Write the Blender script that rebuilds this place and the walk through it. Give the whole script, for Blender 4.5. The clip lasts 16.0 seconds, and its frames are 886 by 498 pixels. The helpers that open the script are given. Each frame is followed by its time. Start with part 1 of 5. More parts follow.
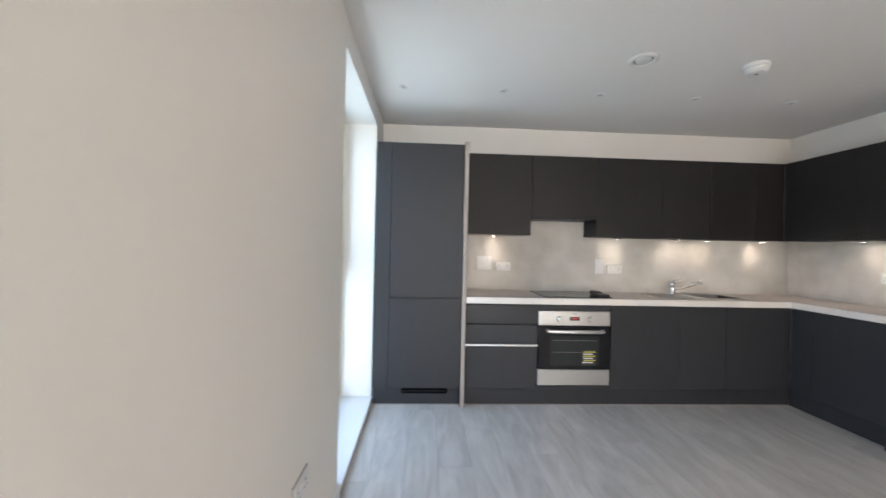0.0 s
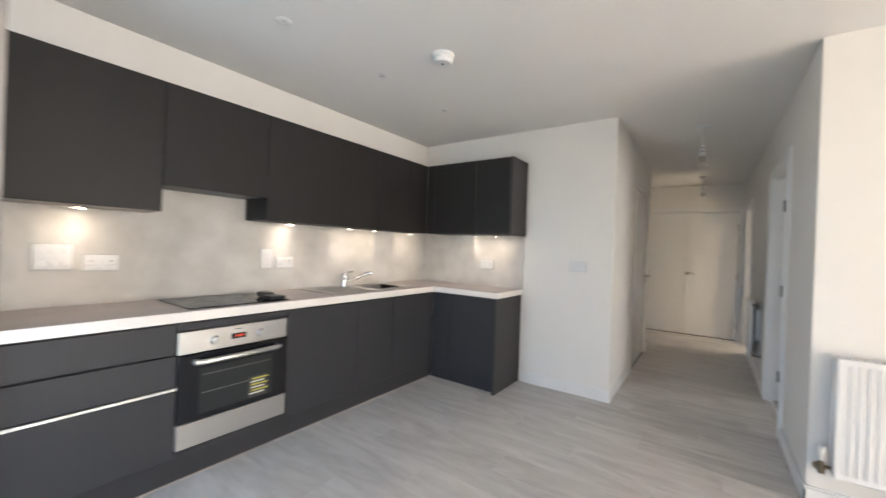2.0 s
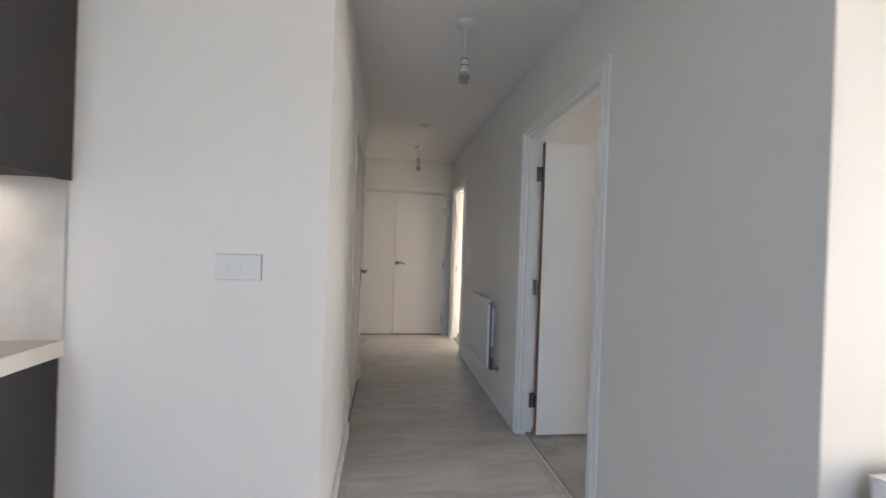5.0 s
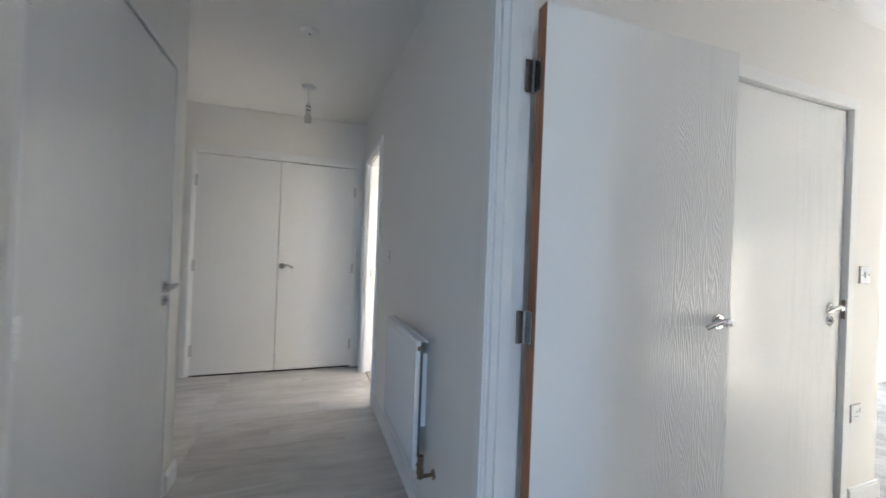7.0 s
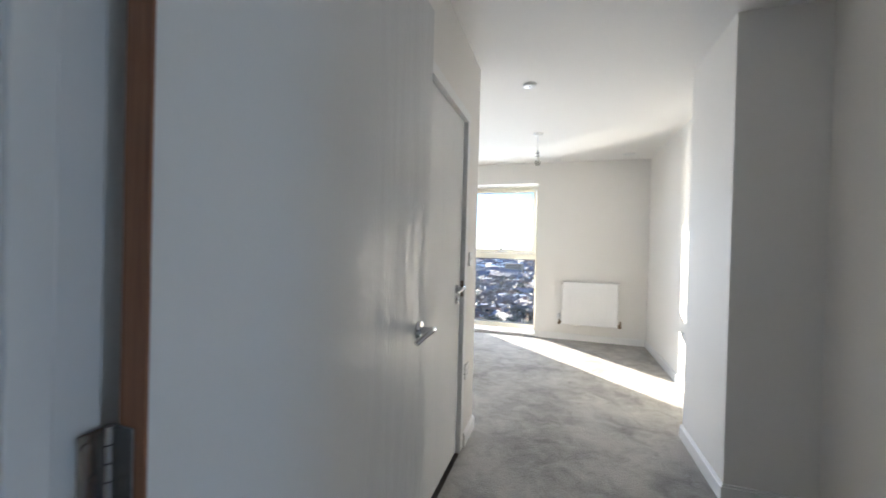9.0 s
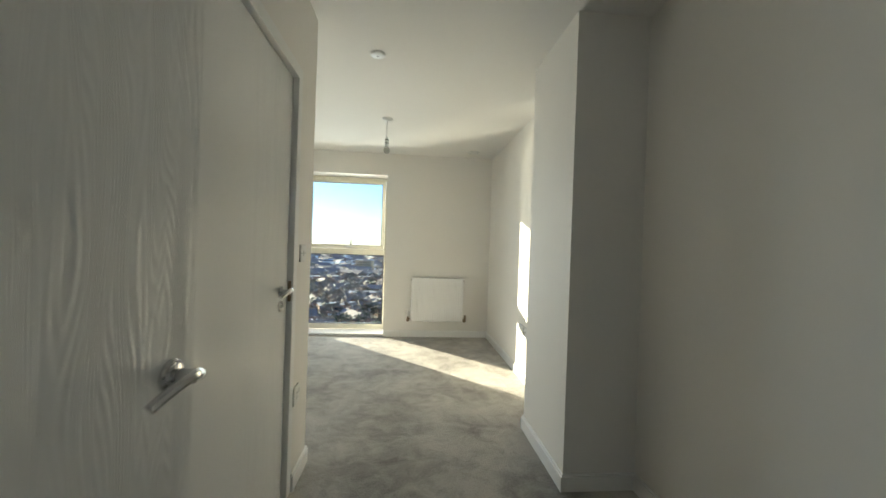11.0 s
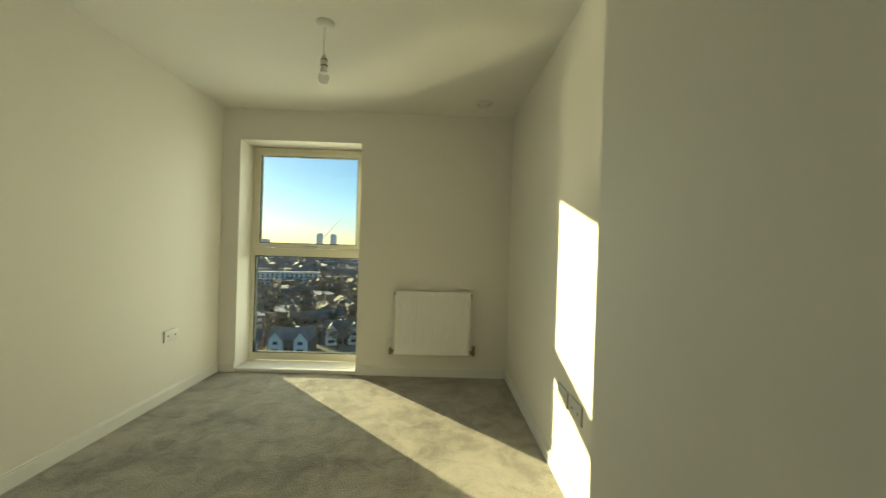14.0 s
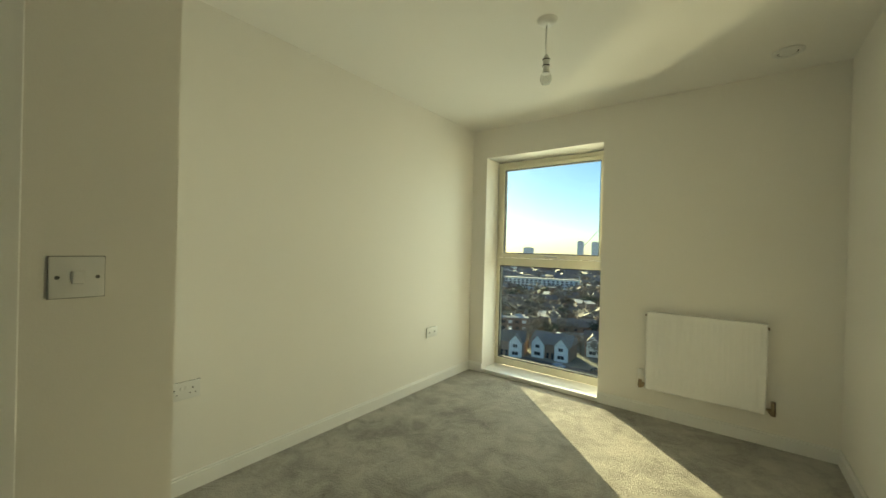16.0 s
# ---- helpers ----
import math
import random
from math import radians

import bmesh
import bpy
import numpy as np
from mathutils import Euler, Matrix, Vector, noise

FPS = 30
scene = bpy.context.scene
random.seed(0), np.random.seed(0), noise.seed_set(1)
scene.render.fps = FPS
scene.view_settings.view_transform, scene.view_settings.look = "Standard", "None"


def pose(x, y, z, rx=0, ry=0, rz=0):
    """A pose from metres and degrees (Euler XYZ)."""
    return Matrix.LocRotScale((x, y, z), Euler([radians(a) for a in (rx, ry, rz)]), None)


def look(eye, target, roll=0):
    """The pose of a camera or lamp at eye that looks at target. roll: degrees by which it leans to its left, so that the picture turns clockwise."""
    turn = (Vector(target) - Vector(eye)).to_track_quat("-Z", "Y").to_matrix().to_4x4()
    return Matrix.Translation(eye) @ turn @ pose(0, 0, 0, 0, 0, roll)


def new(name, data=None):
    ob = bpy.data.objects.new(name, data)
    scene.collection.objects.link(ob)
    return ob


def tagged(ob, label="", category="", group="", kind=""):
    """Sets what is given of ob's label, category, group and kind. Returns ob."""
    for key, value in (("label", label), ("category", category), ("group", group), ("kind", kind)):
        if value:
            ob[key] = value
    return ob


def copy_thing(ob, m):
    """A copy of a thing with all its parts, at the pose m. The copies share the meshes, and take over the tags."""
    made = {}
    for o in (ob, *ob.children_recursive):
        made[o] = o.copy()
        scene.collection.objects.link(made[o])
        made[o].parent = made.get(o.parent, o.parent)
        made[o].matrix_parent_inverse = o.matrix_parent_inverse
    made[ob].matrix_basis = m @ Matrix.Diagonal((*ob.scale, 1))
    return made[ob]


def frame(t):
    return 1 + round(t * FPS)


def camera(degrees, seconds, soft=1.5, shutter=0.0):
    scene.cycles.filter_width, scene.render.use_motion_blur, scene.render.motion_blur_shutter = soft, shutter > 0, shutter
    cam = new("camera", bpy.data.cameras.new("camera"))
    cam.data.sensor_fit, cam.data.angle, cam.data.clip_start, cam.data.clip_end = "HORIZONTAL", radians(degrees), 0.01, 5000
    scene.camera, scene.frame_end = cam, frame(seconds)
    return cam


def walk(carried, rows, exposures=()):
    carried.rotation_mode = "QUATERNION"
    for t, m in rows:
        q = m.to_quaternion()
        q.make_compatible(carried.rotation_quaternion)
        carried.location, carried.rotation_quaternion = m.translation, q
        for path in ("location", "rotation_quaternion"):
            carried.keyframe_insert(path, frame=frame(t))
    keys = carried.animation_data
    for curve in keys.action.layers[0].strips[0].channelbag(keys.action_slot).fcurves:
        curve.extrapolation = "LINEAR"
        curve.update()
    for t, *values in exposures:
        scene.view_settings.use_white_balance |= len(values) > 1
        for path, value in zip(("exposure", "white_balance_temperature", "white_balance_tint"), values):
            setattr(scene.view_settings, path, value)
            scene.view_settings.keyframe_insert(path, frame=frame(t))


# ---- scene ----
cam = camera(99.4, 16.0, shutter=0.4)
PATH = [
    (0, (0.494, 0.383, 1.283), (0.591, 2.381, 1.276), 1.3),
    (0.5, (0.534, 0.649, 1.259), (0.971, 2.601, 1.256), 1.6),
    (1, (0.571, 0.855, 1.25), (1.31, 2.714, 1.253), 1.6),
    (1.5, (0.593, 1.044, 1.25), (1.805, 2.635, 1.262), 1.7),
    (2, (0.646, 1.225, 1.264), (2.278, 2.381, 1.260), 2.1),
    (2.5, (0.895, 1.410, 1.264), (2.746, 2.168, 1.247), 2.2),
    (3, (1.190, 1.579, 1.256), (3.144, 2.008, 1.240), 2.3),
    (3.5, (1.512, 1.714, 1.255), (3.511, 1.779, 1.244), 2.1),
    (4, (1.908, 1.743, 1.235), (3.899, 1.556, 1.224), 1.9),
    (6.5, (3.821, 1.428, 1.228), (5.775, 1.0, 1.229), 2.1),
    (7, (4.131, 1.3, 1.216), (6.011, 0.616, 1.218), 2.2),
    (7.5, (4.37, 1.181, 1.219), (6.176, 0.322, 1.224), 2.1),
    (8, (4.543, 1.097, 1.227), (6.044, -0.224, 1.242), 1.9),
    (8.5, (4.627, 1.028, 1.235), (5.563, -0.739, 1.237), 1.7),
    (9, (4.651, 0.953, 1.245), (5.248, -0.956, 1.229), 1.5),
    (9.5, (4.66, 0.917, 1.228), (4.949, -1.062, 1.219), 1.7),
    (10, (4.668, 0.885, 1.222), (4.765, -1.112, 1.218), 1.8),
    (12.5, (4.541, -0.250, 1.222), (4.156, -2.212, 1.2), 1.9),
    (13, (4.447, -0.533, 1.208), (4.06, -2.495, 1.201), 1.8),
    (13.5, (4.328, -0.782, 1.2), (3.998, -2.755, 1.197), 1.8),
    (14, (4.25, -0.966, 1.218), (4.216, -2.966, 1.208), 1.8),
    (14.5, (4.221, -1.089, 1.224), (4.384, -3.083, 1.215), 1.8),
    (15, (4.187, -1.158, 1.249), (4.742, -3.079, 1.244), 1.7),
    (15.5, (4.136, -1.193, 1.243), (5.164, -2.909, 1.241), 1.6),
    (16, (4.129, -1.207, 1.248), (5.342, -2.798, 1.24), 1.5),
]
walk(cam, [(t, look(eye, target, roll)) for t, eye, target, roll in PATH], exposures=(
    (0.0, 3.05, 6900, 14), (1.0, 3.3, 7000, 15), (1.5, 3.5, 7500, 17), (2.1, 3.5, 7000, 14), (3.0, 3.5, 6800, 16), (4.2, 3.3, 7000, 18), (5.3, 3.6, 6600, 13),
    (6.5, 4.02, 6250, 7), (7.0, 3.8, 5750, 10), (7.5, 3.35, 5800, 16), (8.2, 3.05, 5950, 17), (9.0, 2.85, 5850, 10), (10.2, 2.45, 5700, 8), (11.2, 2.15, 7000, -4), (12.4, 2.0, 8400, -17), (14.5, 1.15, 9600, -16), (15.3, 1.1, 9800, -16), (16.0, 1.5, 9000, -17)))

# ---- light ----
SUN_EL, SUN_AZ = 13.2, 135.0          # degrees above the horizon; clockwise from +y
world = bpy.data.worlds.new("sky")
scene.world = world
world.use_nodes = True
wn = world.node_tree.nodes
sky = wn.new("ShaderNodeTexSky")
sky.sky_type = "NISHITA"
sky.sun_disc = False
sky.sun_elevation = radians(SUN_EL)
sky.sun_rotation = radians(SUN_AZ)
sky.air_density, sky.dust_density, sky.ozone_density = 1.0, 0.25, 3.0
wn["Background"].inputs["Strength"].default_value = 0.068
clear = wn.new("ShaderNodeMix")
clear.data_type, clear.blend_type = "RGBA", "MULTIPLY"
clear.inputs["Factor"].default_value = 1.0
clear.inputs["B"].default_value = (0.80, 0.95, 1.38, 1)
world.node_tree.links.new(sky.outputs[0], clear.inputs["A"])
world.node_tree.links.new(clear.outputs["Result"], wn["Background"].inputs["Color"])
sun = new("sun", bpy.data.lights.new("sun", "SUN"))
sun.data.energy, sun.data.angle, sun.data.color = 5.0, radians(0.53), (1.0, 0.87, 0.68)
sx, sy, sz = (math.sin(radians(SUN_AZ)) * math.cos(radians(SUN_EL)), math.cos(radians(SUN_AZ)) * math.cos(radians(SUN_EL)), math.sin(radians(SUN_EL)))
sun.matrix_world = look((sx * 60, sy * 60, sz * 60), (0, 0, 0))


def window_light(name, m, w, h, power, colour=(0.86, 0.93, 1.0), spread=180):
    """An area lamp standing in for light that comes through a window's opening."""
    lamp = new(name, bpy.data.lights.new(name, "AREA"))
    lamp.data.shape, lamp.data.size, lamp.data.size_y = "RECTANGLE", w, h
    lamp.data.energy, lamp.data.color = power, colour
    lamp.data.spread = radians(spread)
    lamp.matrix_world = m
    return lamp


# ---- materials ----
def material(name, colour, rough=0.5, metal=0.0, second=None, scale=8.0, mix=0.5, bump=0.0, bump_scale=60.0, random_by=0.0, stretch=(1, 1, 1), detail=6.0, coat=0.0, spec=0.5):
    """A surface with a base colour, a second one in patches, and fine relief."""
    mat = bpy.data.materials.new(name)
    mat.use_nodes = True
    n, l = mat.node_tree.nodes, mat.node_tree.links
    b = n["Principled BSDF"]
    b.inputs["Roughness"].default_value, b.inputs["Metallic"].default_value = rough, metal
    b.inputs["Coat Weight"].default_value = coat
    b.inputs["Specular IOR Level"].default_value = spec
    b.inputs["Base Color"].default_value = (*colour, 1)
    tc, mp = n.new("ShaderNodeTexCoord"), n.new("ShaderNodeMapping")
    mp.inputs["Scale"].default_value = stretch
    l.new(tc.outputs["Object"], mp.inputs["Vector"])
    out = None
    if second:
        tex, ramp, mx = n.new("ShaderNodeTexNoise"), n.new("ShaderNodeValToRGB"), n.new("ShaderNodeMix")
        tex.inputs["Scale"].default_value, tex.inputs["Detail"].default_value = scale, detail
        ramp.color_ramp.elements[0].position, ramp.color_ramp.elements[1].position = 0.35, 0.68
        mx.data_type = "RGBA"
        mx.inputs["A"].default_value, mx.inputs["B"].default_value = (*colour, 1), (*second, 1)
        sc = n.new("ShaderNodeMath")
        sc.operation, sc.inputs[1].default_value = "MULTIPLY", mix
        l.new(mp.outputs[0], tex.inputs["Vector"])
        l.new(tex.outputs["Fac"], ramp.inputs["Fac"])
        l.new(ramp.outputs[0], sc.inputs[0])
        l.new(sc.outputs[0], mx.inputs["Factor"])
        out = mx.outputs["Result"]
    if random_by:
        info, hsv, mr = n.new("ShaderNodeObjectInfo"), n.new("ShaderNodeHueSaturation"), n.new("ShaderNodeMapRange")
        mr.inputs["To Min"].default_value, mr.inputs["To Max"].default_value = 1 - random_by, 1 + random_by
        l.new(info.outputs["Random"], mr.inputs["Value"])
        l.new(mr.outputs[0], hsv.inputs["Value"])
        if out:
            l.new(out, hsv.inputs["Color"])
        else:
            hsv.inputs["Color"].default_value = (*colour, 1)
        out = hsv.outputs[0]
    if out:
        l.new(out, b.inputs["Base Color"])
    if bump:
        tb, bp = n.new("ShaderNodeTexNoise"), n.new("ShaderNodeBump")
        tb.inputs["Scale"].default_value, tb.inputs["Detail"].default_value = bump_scale, 4
        bp.inputs["Strength"].default_value, bp.inputs["Distance"].default_value = bump, 0.004
        l.new(mp.outputs[0], tb.inputs["Vector"])
        l.new(tb.outputs["Fac"], bp.inputs["Height"])
        l.new(bp.outputs[0], b.inputs["Normal"])
    return mat


def emitter(name, colour, strength):
    mat = bpy.data.materials.new(name)
    mat.use_nodes = True
    b = mat.node_tree.nodes["Principled BSDF"]
    b.inputs["Base Color"].default_value = (*colour, 1)
    b.inputs["Emission Color"].default_value = (*colour, 1)
    b.inputs["Emission Strength"].default_value = strength
    return mat


def glass_material(name, tint, rough=0.0):
    mat = bpy.data.materials.new(name)
    mat.use_nodes = True
    n, l = mat.node_tree.nodes, mat.node_tree.links
    n.remove(n["Principled BSDF"])
    tr, gl, mx, fr = n.new("ShaderNodeBsdfTransparent"), n.new("ShaderNodeBsdfGlossy"), n.new("ShaderNodeMixShader"), n.new("ShaderNodeLayerWeight")
    tr.inputs["Color"].default_value = (*tint, 1)
    gl.inputs["Roughness"].default_value = rough
    pw, ma = n.new("ShaderNodeMath"), n.new("ShaderNodeMath")
    fr.inputs["Blend"].default_value = 0.5
    pw.operation, pw.inputs[1].default_value = "POWER", 4.0
    ma.operation, ma.inputs[1].default_value, ma.inputs[2].default_value = "MULTIPLY_ADD", 0.5, 0.045
    l.new(fr.outputs["Facing"], pw.inputs[0])
    l.new(pw.outputs[0], ma.inputs[0])
    l.new(ma.outputs[0], mx.inputs[0])
    l.new(tr.outputs[0], mx.inputs[1])
    l.new(gl.outputs[0], mx.inputs[2])
    l.new(mx.outputs[0], n["Material Output"].inputs["Surface"])
    return mat


def grain_material(name, colour, dark, rough, scale, stretch, bump, random_by=0.0, distortion=1.2):
    """Wood or wood-look: long streaks along one axis, with relief, differing piece by piece."""
    mat = bpy.data.materials.new(name)
    mat.use_nodes = True
    n, l = mat.node_tree.nodes, mat.node_tree.links
    b = n["Principled BSDF"]
    b.inputs["Roughness"].default_value = rough
    tc, mp, info = n.new("ShaderNodeTexCoord"), n.new("ShaderNodeMapping"), n.new("ShaderNodeObjectInfo")
    mp.inputs["Scale"].default_value = stretch
    off = n.new("ShaderNodeVectorMath")
    off.operation = "SCALE"
    off.inputs[0].default_value = (13.0, 29.0, 7.0)
    l.new(info.outputs["Random"], off.inputs["Scale"])
    l.new(off.outputs[0], mp.inputs["Location"])
    l.new(tc.outputs["Object"], mp.inputs["Vector"])
    t1, t2 = n.new("ShaderNodeTexNoise"), n.new("ShaderNodeTexNoise")
    t1.inputs["Scale"].default_value, t1.inputs["Detail"].default_value, t1.inputs["Distortion"].default_value = scale, 5, distortion
    t2.inputs["Scale"].default_value, t2.inputs["Detail"].default_value = scale * 5, 6
    l.new(mp.outputs[0], t1.inputs["Vector"])
    l.new(mp.outputs[0], t2.inputs["Vector"])
    add = n.new("ShaderNodeMath")
    add.operation, add.inputs[1].default_value = "MULTIPLY_ADD", 0.45
    l.new(t2.outputs["Fac"], add.inputs[0])
    l.new(t1.outputs["Fac"], add.inputs[2])
    ramp = n.new("ShaderNodeValToRGB")
    ramp.color_ramp.elements[0].position, ramp.color_ramp.elements[1].position = 0.5, 0.95
    ramp.color_ramp.elements[0].color, ramp.color_ramp.elements[1].color = (*dark, 1), (*colour, 1)
    l.new(add.outputs[0], ramp.inputs["Fac"])
    hsv, mr = n.new("ShaderNodeHueSaturation"), n.new("ShaderNodeMapRange")
    mr.inputs["To Min"].default_value, mr.inputs["To Max"].default_value = 1 - random_by, 1 + random_by
    l.new(info.outputs["Random"], mr.inputs["Value"])
    l.new(mr.outputs[0], hsv.inputs["Value"])
    l.new(ramp.outputs[0], hsv.inputs["Color"])
    l.new(hsv.outputs[0], b.inputs["Base Color"])
    bp = n.new("ShaderNodeBump")
    bp.inputs["Strength"].default_value, bp.inputs["Distance"].default_value = bump, 0.003
    l.new(add.outputs[0], bp.inputs["Height"])
    l.new(bp.outputs[0], b.inputs["Normal"])
    return mat


def embossed_material():
    """White painted door skin with a pressed wood-grain relief of long nested lines."""
    mat = bpy.data.materials.new("embossed_white_door")
    mat.use_nodes = True
    n, l = mat.node_tree.nodes, mat.node_tree.links
    b = n["Principled BSDF"]
    b.inputs["Base Color"].default_value = (0.79, 0.79, 0.78, 1)
    b.inputs["Roughness"].default_value = 0.23
    tc, mp, t, m1, m2, m3, bp = (n.new("ShaderNode" + k) for k in ("TexCoord", "Mapping", "TexNoise", "Math", "Math", "Math", "Bump"))
    mp.inputs["Scale"].default_value = (7.0, 7.0, 0.8)
    t.inputs["Scale"].default_value, t.inputs["Detail"].default_value, t.inputs["Roughness"].default_value = 1.0, 2.5, 0.45
    l.new(tc.outputs["Object"], mp.inputs["Vector"])
    l.new(mp.outputs[0], t.inputs["Vector"])
    m1.operation, m1.inputs[1].default_value = "MULTIPLY", 190.0
    m2.operation = "SINE"
    m3.operation, m3.inputs[1].default_value = "POWER", 3.0
    ab = n.new("ShaderNodeMath")
    ab.operation = "ABSOLUTE"
    l.new(t.outputs["Fac"], m1.inputs[0])
    l.new(m1.outputs[0], m2.inputs[0])
    l.new(m2.outputs[0], ab.inputs[0])
    l.new(ab.outputs[0], m3.inputs[0])
    bp.inputs["Strength"].default_value, bp.inputs["Distance"].default_value = 0.4, 0.0013
    sep, r2, mul = n.new("ShaderNodeSeparateXYZ"), n.new("ShaderNodeMapRange"), n.new("ShaderNodeMath")
    r2.interpolation_type = "SMOOTHSTEP"
    r2.inputs["From Min"].default_value, r2.inputs["From Max"].default_value = -0.56, -0.36
    r2.inputs["To Min"].default_value, r2.inputs["To Max"].default_value = 1.0, 0.05
    mul.operation = "MULTIPLY"
    l.new(tc.outputs["Object"], sep.inputs[0])
    l.new(sep.outputs["X"], r2.inputs["Value"])
    l.new(m3.outputs[0], mul.inputs[0])
    l.new(r2.outputs[0], mul.inputs[1])
    l.new(mul.outputs[0], bp.inputs["Height"])
    l.new(bp.outputs[0], b.inputs["Normal"])
    return mat


WALL = material("white_emulsion", (0.80, 0.78, 0.745), 0.62, second=(0.77, 0.75, 0.715), scale=1.3, mix=0.6, bump=0.06, bump_scale=220, spec=0.35)
CEIL = material("ceiling_emulsion", (0.80, 0.785, 0.76), 0.8, second=(0.77, 0.755, 0.73), scale=0.9, mix=0.6, bump=0.05, bump_scale=150, spec=0.2)
GLOSS = material("white_satin_paint", (0.80, 0.80, 0.79), 0.32, second=(0.77, 0.77, 0.76), scale=5, mix=0.6, bump=0.03, bump_scale=90)
SILL = material("gloss_white_sill", (0.80, 0.80, 0.79), 0.09, second=(0.78, 0.78, 0.77), scale=5)
DOOR = embossed_material()
BARE = grain_material("bare_hardwood_edge", (0.36, 0.17, 0.085), (0.22, 0.095, 0.05), 0.6, 3, (30, 30, 1.0), 0.1)
OAK = grain_material("grey_oak_vinyl", (0.62, 0.595, 0.565), (0.445, 0.425, 0.40), 0.36, 1.0, (5.5, 1.1, 5.5), 0.05, 0.06, 2.2)
JOINT = material("floor_base", (0.12, 0.11, 0.1), 0.9, second=(0.1, 0.09, 0.08), scale=9)
ANTHRACITE = grain_material("anthracite_laminate", (0.036, 0.036, 0.0395), (0.032, 0.032, 0.035), 0.45, 2.0, (40, 40, 1.2), 0.06)
BROWNGREY = grain_material("dark_grey_laminate", (0.0195, 0.0172, 0.0166), (0.0168, 0.0147, 0.0143), 0.5, 2.0, (40, 40, 1.2), 0.06)
# paler than the fronts: light from the south is put into this colour
SOUTHLITPANEL = grain_material("southlit_end_panel", (0.046, 0.043, 0.043), (0.040, 0.0375, 0.0375), 0.5, 2.0, (40, 40, 1.2), 0.05)
for laminate in (ANTHRACITE, BROWNGREY, SOUTHLITPANEL):
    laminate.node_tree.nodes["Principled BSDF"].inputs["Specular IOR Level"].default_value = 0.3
# steel made paler and less metallic so the bowl's inside looks lit
BOWL = material("lit_steel_bowl", (0.74, 0.73, 0.71), 0.38, 0.6, second=(0.66, 0.65, 0.63), scale=9)
# near black: shade in the gaps between the fronts is in this colour
CARCASS = material("gap_dark_carcass_board", (0.016, 0.0155, 0.016), 0.6, second=(0.013, 0.0125, 0.013), scale=12, bump=0.03)
CHANNEL = material("dark_channel", (0.018, 0.018, 0.02), 0.5, second=(0.022, 0.022, 0.024), scale=10)
PALEEDGE = material("pale_panel_edge", (0.36, 0.31, 0.27), 0.5, second=(0.32, 0.27, 0.24), scale=14, stretch=(1, 1, 0.1))
WORKTOP = material("pale_laminate_worktop", (0.40, 0.355, 0.335), 0.38, second=(0.32, 0.28, 0.265), scale=5, mix=0.8, bump=0.03, bump_scale=160)
WTEDGE = material("white_worktop_edge", (0.80, 0.76, 0.71), 0.4, second=(0.76, 0.72, 0.67), scale=9, bump=0.02)
SPLASH = material("pale_stone_splashback", (0.62, 0.60, 0.565), 0.62, second=(0.47, 0.455, 0.42), scale=4.5, mix=0.85, bump=0.05, bump_scale=60, detail=10, spec=0.3)
STEEL = material("brushed_steel", (0.56, 0.55, 0.53), 0.32, 1.0, second=(0.46, 0.45, 0.43), scale=6, stretch=(1, 60, 60), bump=0.05, bump_scale=40)
CHROME = material("chrome", (0.60, 0.60, 0.61), 0.12, 1.0, second=(0.54, 0.54, 0.55), scale=7)
HINGE = material("polished_steel_hinge", (0.30, 0.29, 0.285), 0.2, 1.0, second=(0.20, 0.195, 0.19), scale=18)
ALU = material("bright_aluminium", (0.78, 0.78, 0.76), 0.32, 1.0, second=(0.72, 0.72, 0.70), scale=14, stretch=(0.2, 8, 8))
BRASS = material("aged_brass_valve", (0.26, 0.20, 0.14), 0.35, 0.9, second=(0.15, 0.115, 0.08), scale=30)
BLACKGLASS = material("black_glass", (0.012, 0.012, 0.014), 0.08, second=(0.010, 0.010, 0.011), scale=6, spec=0.3)
# interior tone with a faint grey-green reflection mixed into the colour
DARKIN = material("oven_interior_and_reflection", (0.022, 0.025, 0.025), 0.2, second=(0.03, 0.033, 0.033), scale=4, spec=0.4)
BLACK = material("black_plastic", (0.02, 0.02, 0.021), 0.42, second=(0.026, 0.026, 0.027), scale=25, bump=0.06, bump_scale=120)
PLASTIC = material("white_plastic", (0.72, 0.72, 0.71), 0.3, second=(0.69, 0.69, 0.68), scale=20)
GREYPL = material("grey_plastic_slot", (0.12, 0.12, 0.12), 0.5, second=(0.1, 0.1, 0.1), scale=20)
REFLECTOR = material("dull_reflector", (0.5, 0.5, 0.49), 0.4, second=(0.45, 0.45, 0.44), scale=30)
RADIATOR = material("white_radiator_enamel", (0.81, 0.81, 0.81), 0.25, second=(0.78, 0.78, 0.78), scale=6, bump=0.02)
CREAM = material("cream_window_frame", (0.75, 0.72, 0.60), 0.35, second=(0.71, 0.68, 0.56), scale=7, bump=0.03)
SLOT = material("black_slot", (0.003, 0.003, 0.003), 0.9, second=(0.005, 0.005, 0.005), scale=20, spec=0.1)
GASKET = material("black_gasket", (0.015, 0.015, 0.015), 0.6, second=(0.02, 0.02, 0.02), scale=30)
YELLOW = material("yellow_label", (0.55, 0.50, 0.07), 0.5, second=(0.66, 0.6, 0.07), scale=30)
REDLED = emitter("red_display", (1.0, 0.08, 0.04), 0.015)
LAMPGLOW = emitter("warm_lamp_lens", (1.0, 0.88, 0.74), 8.0)
PANE = glass_material("window_glass", (0.93, 0.96, 0.95))
BULB = glass_material("frosted_bulb_glass", (0.80, 0.80, 0.78), 0.25)


